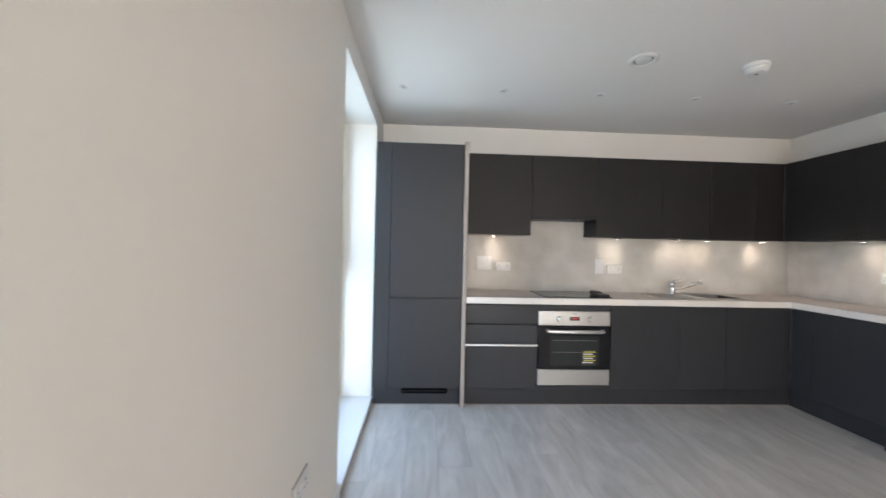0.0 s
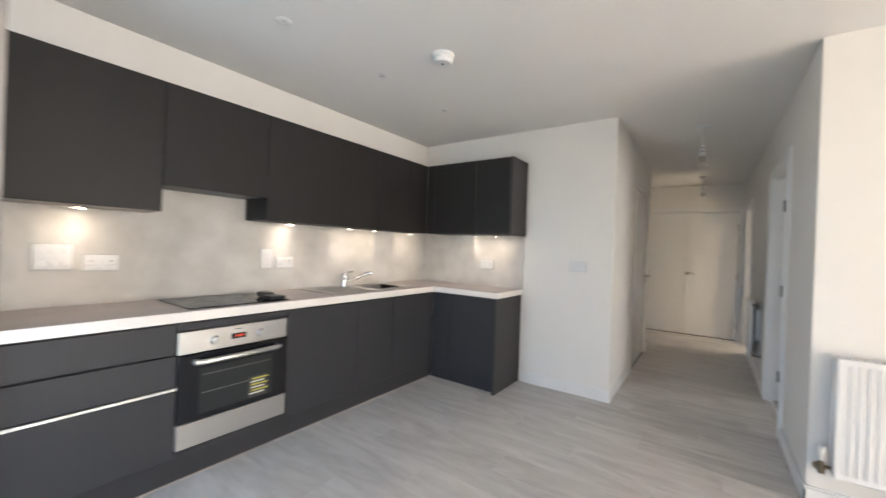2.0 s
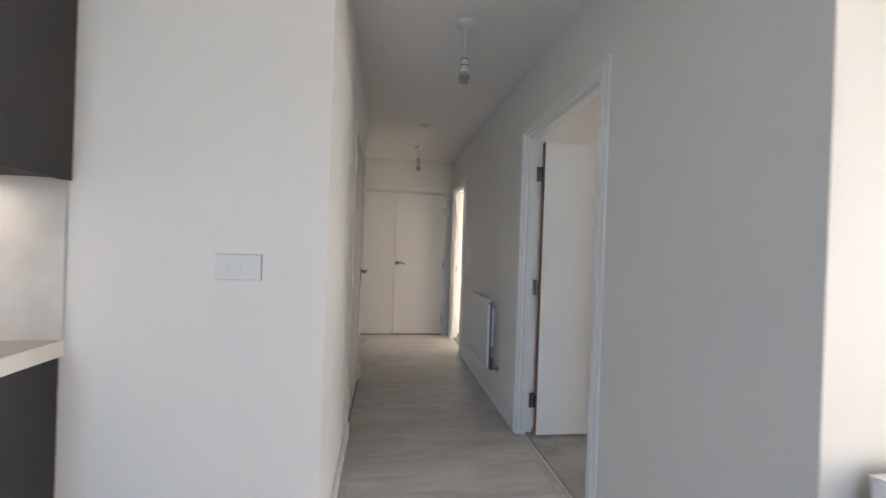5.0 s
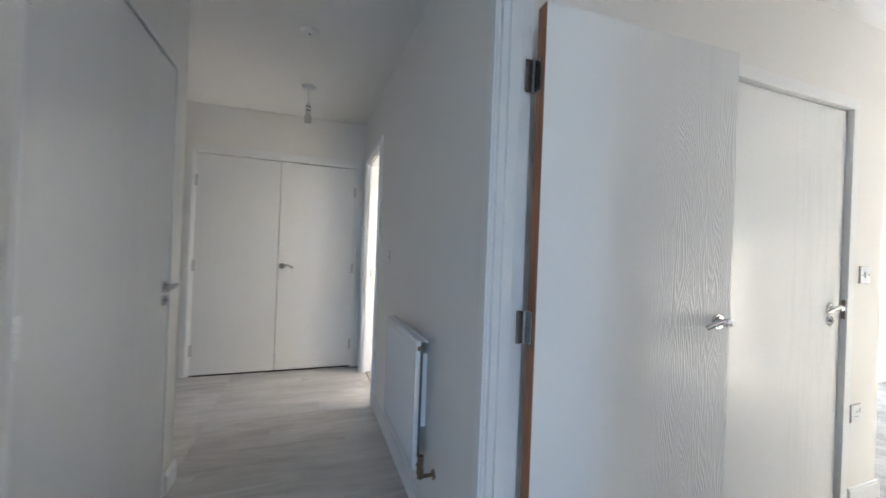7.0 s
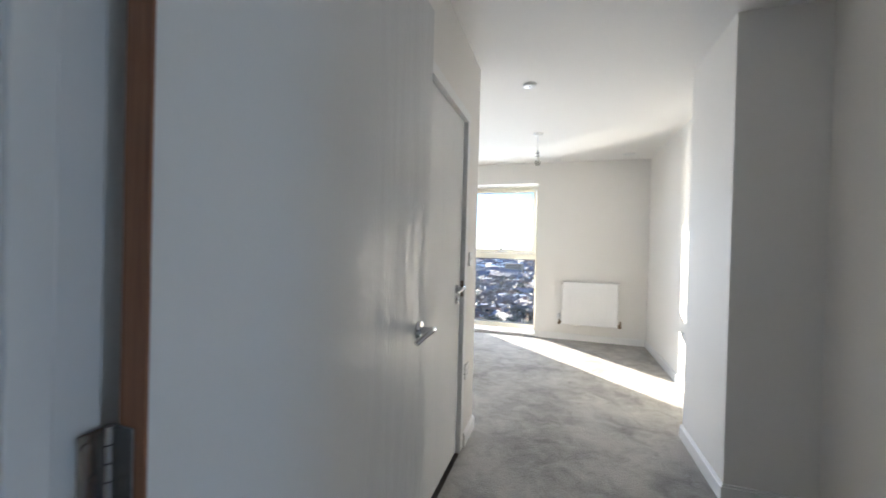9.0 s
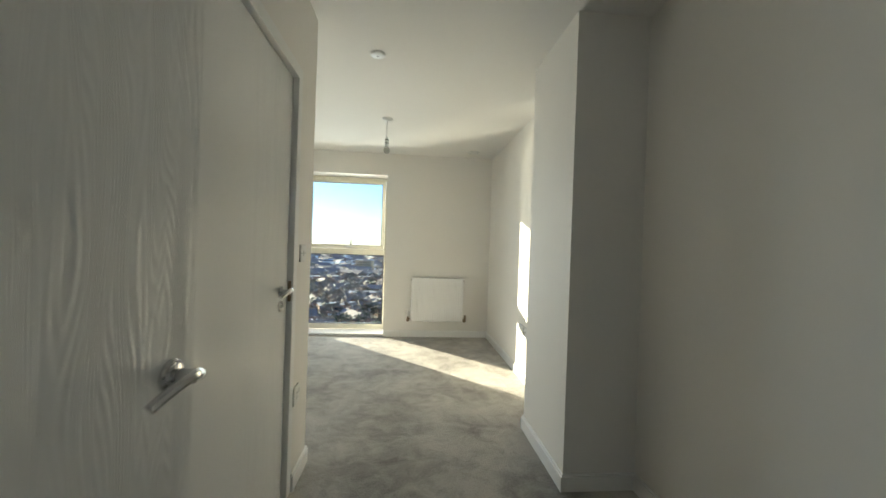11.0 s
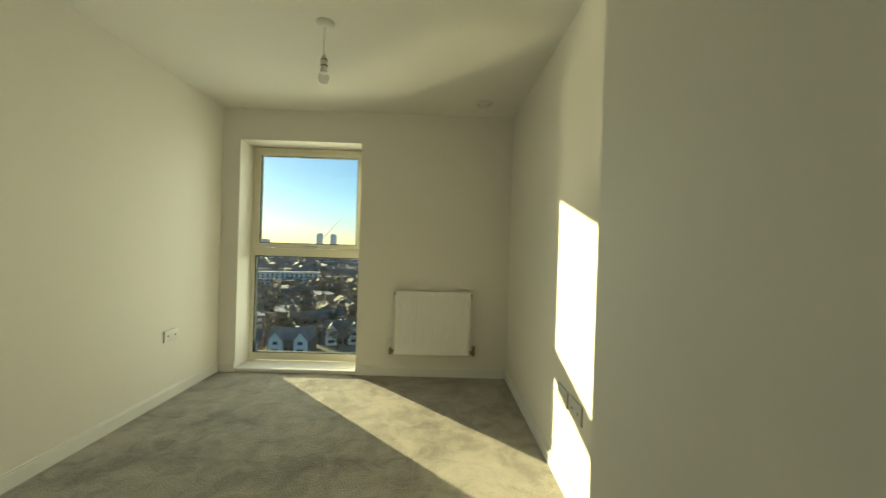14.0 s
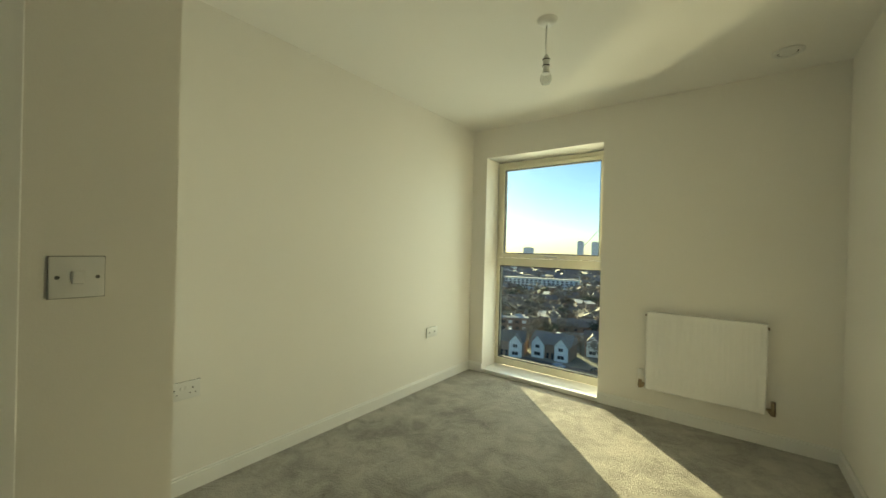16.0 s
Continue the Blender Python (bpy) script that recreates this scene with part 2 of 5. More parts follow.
def carpet_material():
    """Cut pile brushed one way and the other: sharp-edged patches, broad wear and a speckle of tufts."""
    mat = bpy.data.materials.new("grey_cut_pile_carpet")
    mat.use_nodes = True
    n, l = mat.node_tree.nodes, mat.node_tree.links
    b = n["Principled BSDF"]
    b.inputs["Roughness"].default_value, b.inputs["Specular IOR Level"].default_value = 0.95, 0.1
    b.inputs["Sheen Weight"].default_value = 0.22
    tc = n.new("ShaderNodeTexCoord")

    def noise(scale, detail, rough, twist=0.0):
        t = n.new("ShaderNodeTexNoise")
        t.inputs["Scale"].default_value, t.inputs["Detail"].default_value = scale, detail
        t.inputs["Roughness"].default_value, t.inputs["Distortion"].default_value = rough, twist
        l.new(tc.outputs["Object"], t.inputs["Vector"])
        return t.outputs["Fac"]

    def weighed(value, factor, other):
        m = n.new("ShaderNodeMath")
        m.operation, m.inputs[1].default_value = "MULTIPLY_ADD", factor
        l.new(value, m.inputs[0])
        l.new(other, m.inputs[2])
        return m.outputs[0]

    brushed, worn, tufts, speckle = noise(7.5, 6, 0.62, 0.9), noise(2.2, 3, 0.5), noise(190, 3, 0.6), noise(75, 3, 0.6)
    edge = n.new("ShaderNodeMapRange")
    edge.inputs["From Min"].default_value, edge.inputs["From Max"].default_value = 0.34, 0.68
    l.new(brushed, edge.inputs["Value"])
    tone = weighed(speckle, 0.5, weighed(tufts, 0.95, weighed(worn, 0.5, weighed(edge.outputs[0], 0.5, worn))))
    ramp = n.new("ShaderNodeValToRGB")
    ramp.color_ramp.elements[0].position, ramp.color_ramp.elements[1].position = 0.42, 1.0
    ramp.color_ramp.elements[0].color, ramp.color_ramp.elements[1].color = (0.066, 0.063, 0.058, 1), (0.44, 0.421, 0.384, 1)
    half = n.new("ShaderNodeMath")
    half.operation, half.inputs[1].default_value = "MULTIPLY", 0.5
    l.new(tone, half.inputs[0])
    l.new(half.outputs[0], ramp.inputs["Fac"])
    l.new(ramp.outputs[0], b.inputs["Base Color"])
    pile, bp = n.new("ShaderNodeTexVoronoi"), n.new("ShaderNodeBump")
    pile.inputs["Scale"].default_value = 120
    l.new(tc.outputs["Object"], pile.inputs["Vector"])
    bp.inputs["Strength"].default_value, bp.inputs["Distance"].default_value = 0.9, 0.006
    l.new(weighed(edge.outputs[0], 0.35, weighed(pile.outputs["Distance"], 1.0, tufts)), bp.inputs["Height"])
    l.new(bp.outputs[0], b.inputs["Normal"])
    return mat


CARPET = carpet_material()


# ---- mesh helpers ----
def box(bm, x0, x1, y0, y1, z0, z1, bevel=0.0, seg=1):
    """A box, with its edges rounded off by bevel metres."""
    m = Matrix.LocRotScale(((x0 + x1) / 2, (y0 + y1) / 2, (z0 + z1) / 2), None, (abs(x1 - x0), abs(y1 - y0), abs(z1 - z0)))
    r = bmesh.ops.create_cube(bm, size=1, matrix=m)
    if bevel:
        edges = list({e for v in r["verts"] for e in v.link_edges})
        bmesh.ops.bevel(bm, geom=edges, offset=bevel, segments=seg, affect="EDGES", profile=0.6)
    return r["verts"]


def tube(bm, a, b, r, r2=None, n=16):
    """A capped rod from a to b."""
    a, b = Vector(a), Vector(b)
    m = Matrix.Translation((a + b) / 2) @ (b - a).to_track_quat("Z", "Y").to_matrix().to_4x4()
    bmesh.ops.create_cone(bm, cap_ends=True, segments=n, radius1=r, radius2=r if r2 is None else r2, depth=(b - a).length, matrix=m)


def turned(bm, profile, m=None, n=24):
    """A turned shape about z: profile is a run of (radius, height)."""
    m = m or Matrix()
    rings = []
    for r, z in profile:
        if r < 1e-5:
            rings.append([bm.verts.new(m @ Vector((0, 0, z)))])
        else:
            rings.append([bm.verts.new(m @ Vector((r * math.cos(2 * math.pi * k / n), r * math.sin(2 * math.pi * k / n), z))) for k in range(n)])
    for a, b in zip(rings, rings[1:]):
        for k in range(n):
            i, j = k, (k + 1) % n
            if len(a) == 1 and len(b) > 1:
                bm.faces.new((a[0], b[j], b[i]))
            elif len(b) == 1 and len(a) > 1:
                bm.faces.new((a[i], a[j], b[0]))
            elif len(a) > 1:
                bm.faces.new((a[i], a[j], b[j], b[i]))
    bmesh.ops.recalc_face_normals(bm, faces=bm.faces)


def sweep(bm, points, r, n=10):
    """A round rod along a run of points; r is a number or one number a point."""
    pts = [Vector(p) for p in points]
    rings = []
    for k, p in enumerate(pts):
        d = (pts[min(k + 1, len(pts) - 1)] - pts[max(k - 1, 0)]).normalized()
        up = Vector((0, 0, 1)) if abs(d.z) < 0.9 else Vector((1, 0, 0))
        u = d.cross(up).normalized()
        v = d.cross(u)
        rr = r if isinstance(r, (int, float)) else r[k]
        rings.append([bm.verts.new(p + rr * (math.cos(2 * math.pi * i / n) * u + math.sin(2 * math.pi * i / n) * v)) for i in range(n)])
    for a, b in zip(rings, rings[1:]):
        for i in range(n):
            bm.faces.new((a[i], a[(i + 1) % n], b[(i + 1) % n], b[i]))
    bm.faces.new(rings[0])
    bm.faces.new(rings[-1])
    bmesh.ops.recalc_face_normals(bm, faces=bm.faces)


def mesh_of(bm, name, mat, smooth=False):
    me = bpy.data.meshes.new(name)
    bm.to_mesh(me)
    bm.free()
    me.materials.append(mat)
    if smooth:
        for p in me.polygons:
            p.use_smooth = True
        me.set_sharp_from_angle(angle=radians(35))
    return me


def part(name, bm, mat, parent=None, label="", smooth=False):
    """Links a bmesh as one mesh object under a thing or a part."""
    ob = new(name, mesh_of(bm, name, mat, smooth))
    if parent is not None:
        ob.parent = parent
    return tagged(ob, label)


def boxes(name, mat, rows, parent=None, label="", bevel=0.0):
    """One mesh of several boxes."""
    bm = bmesh.new()
    for r in rows:
        box(bm, *r, bevel=bevel)
    return part(name, bm, mat, parent, label)


def thing(name, label, category, group="", m=None, kind=""):
    """An Empty at the base of a thing, to hold its parts."""
    ob = new(name)
    ob.empty_display_size = 0.1
    if m is not None:
        ob.matrix_basis = m
    return tagged(ob, label, category, group, kind)


def structure(name, mat, rows, label, bevel=0.0):
    return tagged(boxes(name, mat, rows, bevel=bevel), label, kind="structure")


# ---- the plan ----
CZ = 2.436                                   # ceiling
XW, YN, XE = 0.08, 3.95, 4.10                # kitchen: west, north and east wall faces
YH, YS = 1.893, 0.773                        # hall: north and south wall faces
XR = 3.373                                   # radiator wall of the living room
XD = 8.003                                   # hall's end
HN = 6.36                                    # where the hall's north wall ends
BW, BE, BS = 3.57, 6.235, -4.45              # bedroom: west, east and window wall faces
PX, PN, PS = 3.847, -1.25, -1.90             # pillar
AX, VX, CY = 3.465, 5.195, -1.54             # bedroom lobby: west wall, east wall, corner
SOUTH = BS - 0.36
T = 0.10

# ---- setting ----
structure("wall_west", WALL, [(XW - 0.36, XW, SOUTH, 2.29, 0, CZ), (XW - 0.36, XW, 3.50, YN, 0, CZ), (XW - 0.36, XW, 2.29, 3.50, 2.28, CZ), (XW - 0.36, XW, 2.29, 3.50, -0.2, 0.03)], "smooth white painted wall with a tall window opening")
structure("wall_north", WALL, [(XW - 0.36, XE + T, YN, YN + T, 0, CZ)], "white painted kitchen wall behind the cabinets")
structure("wall_kitchen_east", WALL, [(XE, XE + T, YH + T, YN, 0, CZ)], "white painted wall at the end of the kitchen")
ND0, ND1 = 5.20, 6.235
structure("wall_hall_north", WALL, [(XE, ND0, YH, YH + T, 0, CZ), (ND1, HN, YH, YH + T, 0, CZ), (ND0, ND1, YH, YH + T, 2.03, CZ)], "white painted hall wall with a flush door")
structure("wall_hall_recess", WALL, [(HN - T, HN, YH + T, 3.0, 0, CZ), (HN - T, XD + T, 3.0, 3.0 + T, 0, CZ)], "plain white wall closing the end of the hall")
DD0, DD1 = 0.83, 2.265
structure("wall_hall_end", WALL, [(XD, XD + T, YS - T, DD0, 0, CZ), (XD, XD + T, DD1, 3.0, 0, CZ), (XD, XD + T, DD0, DD1, 2.02, CZ)], "white painted wall around the double cupboard doors")
BD0, BD1 = 4.228, 5.152
HD0, HD1 = 7.05, 7.80
structure("wall_hall_south", WALL, [(XR, BD0, YS - T, YS, 0, CZ), (BD1, HD0, YS - T, YS, 0, CZ), (HD1, XD, YS - T, YS, 0, CZ), (BD0, BD1, YS - T, YS, 2.025, CZ), (HD0, HD1, YS - T, YS, 2.025, CZ)], "white painted hall wall with two open doorways")
structure("wall_living_east", WALL, [(XR, AX, PN, YS - T, 0, CZ), (XR, BW, SOUTH, PN, 0, CZ)], "white painted wall between living room and bedroom")
structure("pillar", WALL, [(BW, PX, PS, PN, 0, CZ)], "white boxed-out pillar between lobby and bedroom")
D20, D21 = -1.287, -0.290
structure("wall_lobby_east", WALL, [(VX, VX + T, D21, YS - T, 0, CZ), (VX, VX + T, CY, D20, 0, CZ), (VX, VX + T, D20, D21, 2.045, CZ)], "white painted lobby wall with a closed door")
structure("wall_bedroom_north", WALL, [(VX + T, BE, CY, CY + T, 0, CZ)], "white painted bedroom wall beside the lobby")
structure("wall_bedroom_east", WALL, [(BE, BE + T, SOUTH, CY + T, 0, CZ)], "white painted bedroom wall")
W0, W1, WZ0, WZ1 = 4.967, 6.075, 0.04, 2.15
L0, L1 = 1.15, 2.95
structure("wall_south", WALL, [(XW - 0.36, L0, SOUTH, BS, 0, CZ), (L1, W0, SOUTH, BS, 0, CZ), (W1, BE + T, SOUTH, BS, 0, CZ), (W0, W1, SOUTH, BS, WZ1, CZ), (L0, L1, SOUTH, BS, WZ1, CZ), (W0, W1, SOUTH, BS, -0.2, WZ0), (L0, L1, SOUTH, BS, -0.2, WZ0)], "white painted outer wall with tall windows")
structure("wall_second_room", WALL, [(6.75, 6.85, -1.4, YS - T, 0, CZ), (XD, XD + T, -1.4, YS - T, 0, CZ), (6.75, 7.0, -1.5, -1.4, 0, CZ), (7.9, XD + T, -1.5, -1.4, 0, CZ), (7.0, 7.9, -1.5, -1.4, 2.15, CZ), (7.0, 7.9, -1.5, -1.4, 0, 0.05)], "white painted walls of the room off the hall")
# unseen walls, partly added to stop outside light leaking through door gaps
structure("wall_behind_doors", WALL, [(VX + 1.2, VX + 1.3, CY + T, YS - T, 0, CZ), (XD + 0.7, XD + 0.8, YS - 2 * T, 3.1, 0, CZ), (XD + T, XD + 0.7, 3.0, 3.1, 0, CZ), (XD + T, XD + 0.7, YS - 2 * T, YS - T, 0, CZ), (BE + T, VX + 1.3, CY - T, CY + T, 0, CZ), (4.2, HN, 3.0, 3.1, 0, CZ)], "unseen plain walls keeping light out behind closed doors")
structure("ceiling", CEIL, [(XW - 0.36, XD + 0.8, SOUTH, YN + T, CZ, CZ + 0.2)], "flat white plastered ceiling")
structure("floor_slab", JOINT, [(XW - 0.36, XD + 0.8, SOUTH, YN + T, -0.2, -0.012)], "floor slab under the floorings")
structure("carpet", CARPET, [(BW, BE, BS, CY, -0.012, 0.013), (PX, BE, CY, PN, -0.012, 0.013), (AX, VX, PN, 0.715, -0.012, 0.013), (6.85, XD, -1.4, 0.715, -0.012, 0.013)], "mottled grey cut-pile carpet")

SK, ST = 0.10, 0.015


def skirting(rows, label="white moulded skirting board"):
    """Runs of skirting: (x0, y0, x1, y1, nx, ny) on a wall face whose normal is (nx, ny)."""
    bm = bmesh.new()
    for x0, y0, x1, y1, nx, ny in rows:
        for d, z0, z1 in ((ST, 0, SK - 0.012), (ST * 0.62, SK - 0.012, SK)):
            xa, xb = sorted((x0, x1)) if nx == 0 else sorted((x0, x0 + nx * d))
            ya, yb = sorted((y0, y1)) if ny == 0 else sorted((y0, y0 + ny * d))
            box(bm, xa, xb, ya, yb, z0, z1, 0.002)
    return tagged(part("baseboard", bm, GLOSS), label, kind="structure")


skirting([(XE, YH, XE, 2.69, -1, 0), (XE - ST, YH, ND0, YH, 0, -1), (ND1, YH, HN + ST, YH, 0, -1)])
skirting([(XR, -4.45, XR, YS + ST, -1, 0), (XR - ST, YS, BD0 - 0.06, YS, 0, 1), (BD1 + 0.06, YS, HD0 - 0.06, YS, 0, 1), (XW, SOUTH + 0.36, XW, 2.29, 1, 0), (XD, 2.33, XD, 3.0, -1, 0)])
skirting([(BW, BS, BW, PS, 1, 0), (BW, PS, PX, PS, 0, -1), (PX, PS - ST, PX, PN + ST, 1, 0), (AX, PN, PX, PN, 0, 1), (AX, PN + ST, AX, 0.673, 1, 0), (BW, BS, W0, BS, 0, 1), (W1, BS, BE, BS, 0, 1), (BE, BS, BE, CY, -1, 0), (VX, CY, BE, CY, 0, -1), (VX, CY - ST, VX, D20, -1, 0), (VX, D21, VX, 0.67, -1, 0)])


def architrave(name, horizontal, a0, a1, z1, face, out, width=0.06, label="white painted door frame"):
    """A frame board round an opening from a0 to a1 along a wall face; out: +1 or -1, the way it stands proud."""
    ob = None
    bm = bmesh.new()
    for d, w0, w1 in ((0.012, 0.0, width), (0.018, 0.006, width * 0.55)):
        f0, f1 = sorted((face, face + out * d))
        for p0, p1, q0, q1 in ((a0 - w1, a0 - w0, 0, z1 + w0), (a1 + w0, a1 + w1, 0, z1 + w0), (a0 - w1, a1 + w1, z1 + w0, z1 + w1)):
            if horizontal:
                box(bm, p0, p1, f0, f1, q0, q1, 0.002)
            else:
                box(bm, f0, f1, p0, p1, q0, q1, 0.002)
    return tagged(part(name, bm, GLOSS), label, kind="structure")


def lining(name, horizontal, a0, a1, z1, f0, f1, t=0.025, stop=None):
    bm = bmesh.new()
    rows = [(a0, a0 + t, 0, z1 - t), (a1 - t, a1, 0, z1 - t), (a0, a1, z1 - t, z1)]
    for p0, p1, q0, q1 in rows:
        box(bm, *((p0, p1, f0, f1) if horizontal else (f0, f1, p0, p1)), q0, q1, 0.002)
    if stop:
        for p0, p1, q0, q1 in [(a0 + t, a0 + t + 0.012, 0, z1 - t - 0.012), (a1 - t - 0.012, a1 - t, 0, z1 - t - 0.012), (a0 + t, a1 - t, z1 - t - 0.012, z1 - t)]:
            box(bm, *((p0, p1, stop[0], stop[1]) if horizontal else (stop[0], stop[1], p0, p1)), q0, q1, 0.0015)
    return tagged(part(name, bm, GLOSS), "white painted door lining", kind="structure")


architrave("trim_bedroom_door", True, BD0 + 0.012, BD1 - 0.012, 2.013, YS, 1)
lining("door_lining_bedroom", True, BD0, BD1, 2.025, YS - T - 0.002, YS + 0.002, stop=(YS - 0.055, YS - 0.02))
architrave("trim_second_room_door", True, HD0 + 0.012, HD1 - 0.012, 2.013, YS, 1)
lining("door_lining_second_room", True, HD0, HD1, 2.025, YS - T - 0.002, YS + 0.002, stop=(YS - 0.055, YS - 0.02))
architrave("trim_cupboard", False, DD0 + 0.012, DD1 - 0.012, 2.008, XD, -1)
lining("door_lining_cupboard", False, DD0, DD1, 2.02, XD - 0.002, XD + T)
lining("door_lining_lobby", False, D20, D21, 2.045, VX - 0.002, VX + T, t=0.055)
lining("door_lining_hall", True, ND0, ND1, 2.03, YH - 0.002, YH + T, t=0.02)
structure("threshold_strip", ALU, [(BD0 + 0.025, BD1 - 0.025, 0.70, 0.735, -0.01, 0.004)], "brushed aluminium threshold strip between floor and carpet", 0.002)


# ---- doors ----
def lever(parent, face_y, out, x, z, toward, lock=False):
    """A chrome lever handle on a round rose, on a door face at y = face_y."""
    h = part("door_handle", bmesh_rose(x, face_y, z, out, toward), CHROME, parent, "polished chrome lever handle", True)
    if lock:
        bm = bmesh.new()
        turned(bm, [(0.0, 0.0), (0.026, 0.0), (0.026, 0.006), (0.022, 0.009), (0.0, 0.009)], Matrix.Translation((x, face_y, z - 0.062)) @ Matrix.Rotation(radians(-90 * out), 4, "X"))
        turned(bm, [(0.0125, 0.009), (0.0105, 0.0105), (0.0065, 0.0105), (0.006, 0.019), (0.0, 0.020)], Matrix.Translation((x, face_y, z - 0.062)) @ Matrix.Rotation(radians(-90 * out), 4, "X"))
        part("escutcheon", bm, CHROME, h, "chrome turn below the handle", True)
    return h


def bmesh_rose(x, fy, z, out, toward):
    bm = bmesh.new()
    turned(bm, [(0.0, 0.0), (0.027, 0.0), (0.027, 0.005), (0.0245, 0.008), (0.021, 0.0075), (0.0195, 0.0105), (0.012, 0.0115), (0.0115, 0.04), (0.0, 0.042)], Matrix.Translation((x, fy, z)) @ Matrix.Rotation(radians(-90 * out), 4, "X"))
    pts, rad = [], []
    for k in range(9):
        u = k / 8
        pts.append((x + toward * (0.106 * u - 0.010), fy + out * (0.040 + 0.016 * math.sin(u * 3.4)), z + 0.016 * math.sin(u * math.pi) - 0.014 * u * u))
        rad.append(0.0108 - 0.0028 * u)
    sweep(bm, pts, rad, 10)
    return bm


def hinge(parent, x, y, z, opened=0.0):
    """A butt hinge: knuckle at (x, y), one plate on the leaf's edge and, turned by opened degrees, one on the jamb."""
    bm = bmesh.new()
    for k in range(5):
        tube(bm, (x, y, z - 0.05 + k * 0.02 + 0.0008), (x, y, z - 0.05 + k * 0.02 + 0.0192), 0.0072, n=14)
    box(bm, x - 0.006, x - 0.0035, y + 0.002, y + 0.033, z - 0.05, z + 0.05, 0.0008)
    h = part("hinge", bm, HINGE, parent, "polished steel butt hinge", True)
    if opened:
        bm = bmesh.new()
        box(bm, -0.0015, 0.0015, 0.004, 0.029, -0.05, 0.05, 0.001)
        for dz in (-0.036, 0.0, 0.036):
            tube(bm, (-0.003, 0.022 if dz else 0.015, dz), (-0.0012, 0.022 if dz else 0.015, dz), 0.0042, n=10)
        bm.transform(Matrix.Translation((x, y, z)) @ Matrix.Rotation(radians(-opened), 4, "Z"))
        part("jamb_plate", bm, HINGE, h, "polished steel hinge plate with three screws", True)
    return h


def door_leaf(name, label, m, width, height, thick=0.042, handles=(), lock=False, hinges=(0.23, 0.99, 1.75), handle_x=None, edge=BARE, group="", opened=0.0, pin=-0.004):
    """A leaf in its own frame: hinged at x = 0, running to x = -width, its faces at y = 0 and y = thick."""
    d = thing(name, label, "door", group, m)
    bm = bmesh.new()
    box(bm, -width, -0.0035, 0.0, thick, 0.018, height, 0.0012)
    part("leaf", bm, DOOR, d)
    if edge is not None:
        boxes("leaf_edge", edge, [(-0.0036, -0.0005, 0.001, thick - 0.001, 0.019, height - 0.001)], d, "bare reddish hardwood edge")
    for z in hinges:
        hinge(d, 0.006, pin, z, opened)
    hx = -(width - 0.062) if handle_x is None else handle_x
    for fy, out in handles:
        lever(d, fy, out, hx, 1.0, 1 if hx < -width / 2 else -1, lock)
    return d


door_leaf("bedroom_door", "open white wood-grain door with bare hardwood edge", pose(5.112, 0.664, 0, 0, 0, 87.5), 0.79, 1.955, 0.044, handles=((0.044, 1), (0.0, -1)), opened=87.5)
door_leaf("lobby_door", "closed white wood-grain door with chrome lever and turn", pose(VX + 0.066, D21 - 0.055, 0, 0, 0, 90), 0.884, 1.985, handles=((0.042, 1),), lock=True, edge=None, handle_x=-0.79)
hall_door = door_leaf("hall_door", "closed flush white door in the hall", pose(ND0 + 0.024, YH + 0.004, 0, 0, 0, 180) @ pose(0, -0.042, 0), 0.987, 2.0, handles=((0.042, 1),), lock=True, hinges=(), edge=None)
for z in (0.24, 0.985, 1.77):
    bm = bmesh.new()
    box(bm, -0.022, 0.022, 0.0425, 0.0450, z - 0.05, z + 0.05, 0.0008)
    for k in range(5):
        tube(bm, (0.002, 0.048, z - 0.05 + k * 0.02 + 0.0012), (0.002, 0.048, z - 0.05 + k * 0.02 + 0.0188), 0.0072, n=12)
    part("hinge", bm, ALU, hall_door, "pale steel butt hinge", True)
MID = (DD0 + DD1) / 2
lf = thing("cupboard_doors", "pair of closed white cupboard doors with one lever", "door")
for nm, a, b in (("door", DD0 + 0.027, MID - 0.0025), ("door", MID + 0.0025, DD1 - 0.027)):
    bm = bmesh.new()
    box(bm, XD + 0.006, XD + 0.046, a, b, 0.01, 1.988, 0.0015)
    leaf = part(nm, bm, DOOR, lf)
    for z in (0.23, 0.99, 1.75):
        bm = bmesh.new()
        y = a - 0.003 if a < MID - 0.1 else b + 0.003
        tube(bm, (XD + 0.003, y, z - 0.05), (XD + 0.003, y, z + 0.05), 0.007, n=10)
        box(bm, XD + 0.002, XD + 0.006, y - 0.018, y + 0.018, z - 0.05, z + 0.05, 0.001)
        part("hinge", bm, STEEL, leaf, "steel butt hinge", True)
    if a < MID - 0.1:
        bm = bmesh_rose(0, 0, 0, 1, -1)
        bm.transform(pose(XD + 0.006, MID - 0.038, 1.0, 0, 0, 90))
        part("door_handle", bm, CHROME, leaf, "polished chrome lever handle", True)
bm = bmesh.new()
box(bm, VX + 0.006, VX + 0.022, D20 + 0.055, D20 + 0.057, 0.945, 1.04, 0.001)
tagged(part("strike_plate", bm, BRASS), "brass strike plate in the lobby door lining", "strike plate")
bm = bmesh.new()
box(bm, HD1 - 0.028, HD1 - 0.0245, YS - 0.075, YS - 0.055, 0.92, 1.0, 0.001)
tagged(part("strike_plate", bm, STEEL), "steel strike plate let into a door lining", "strike plate")


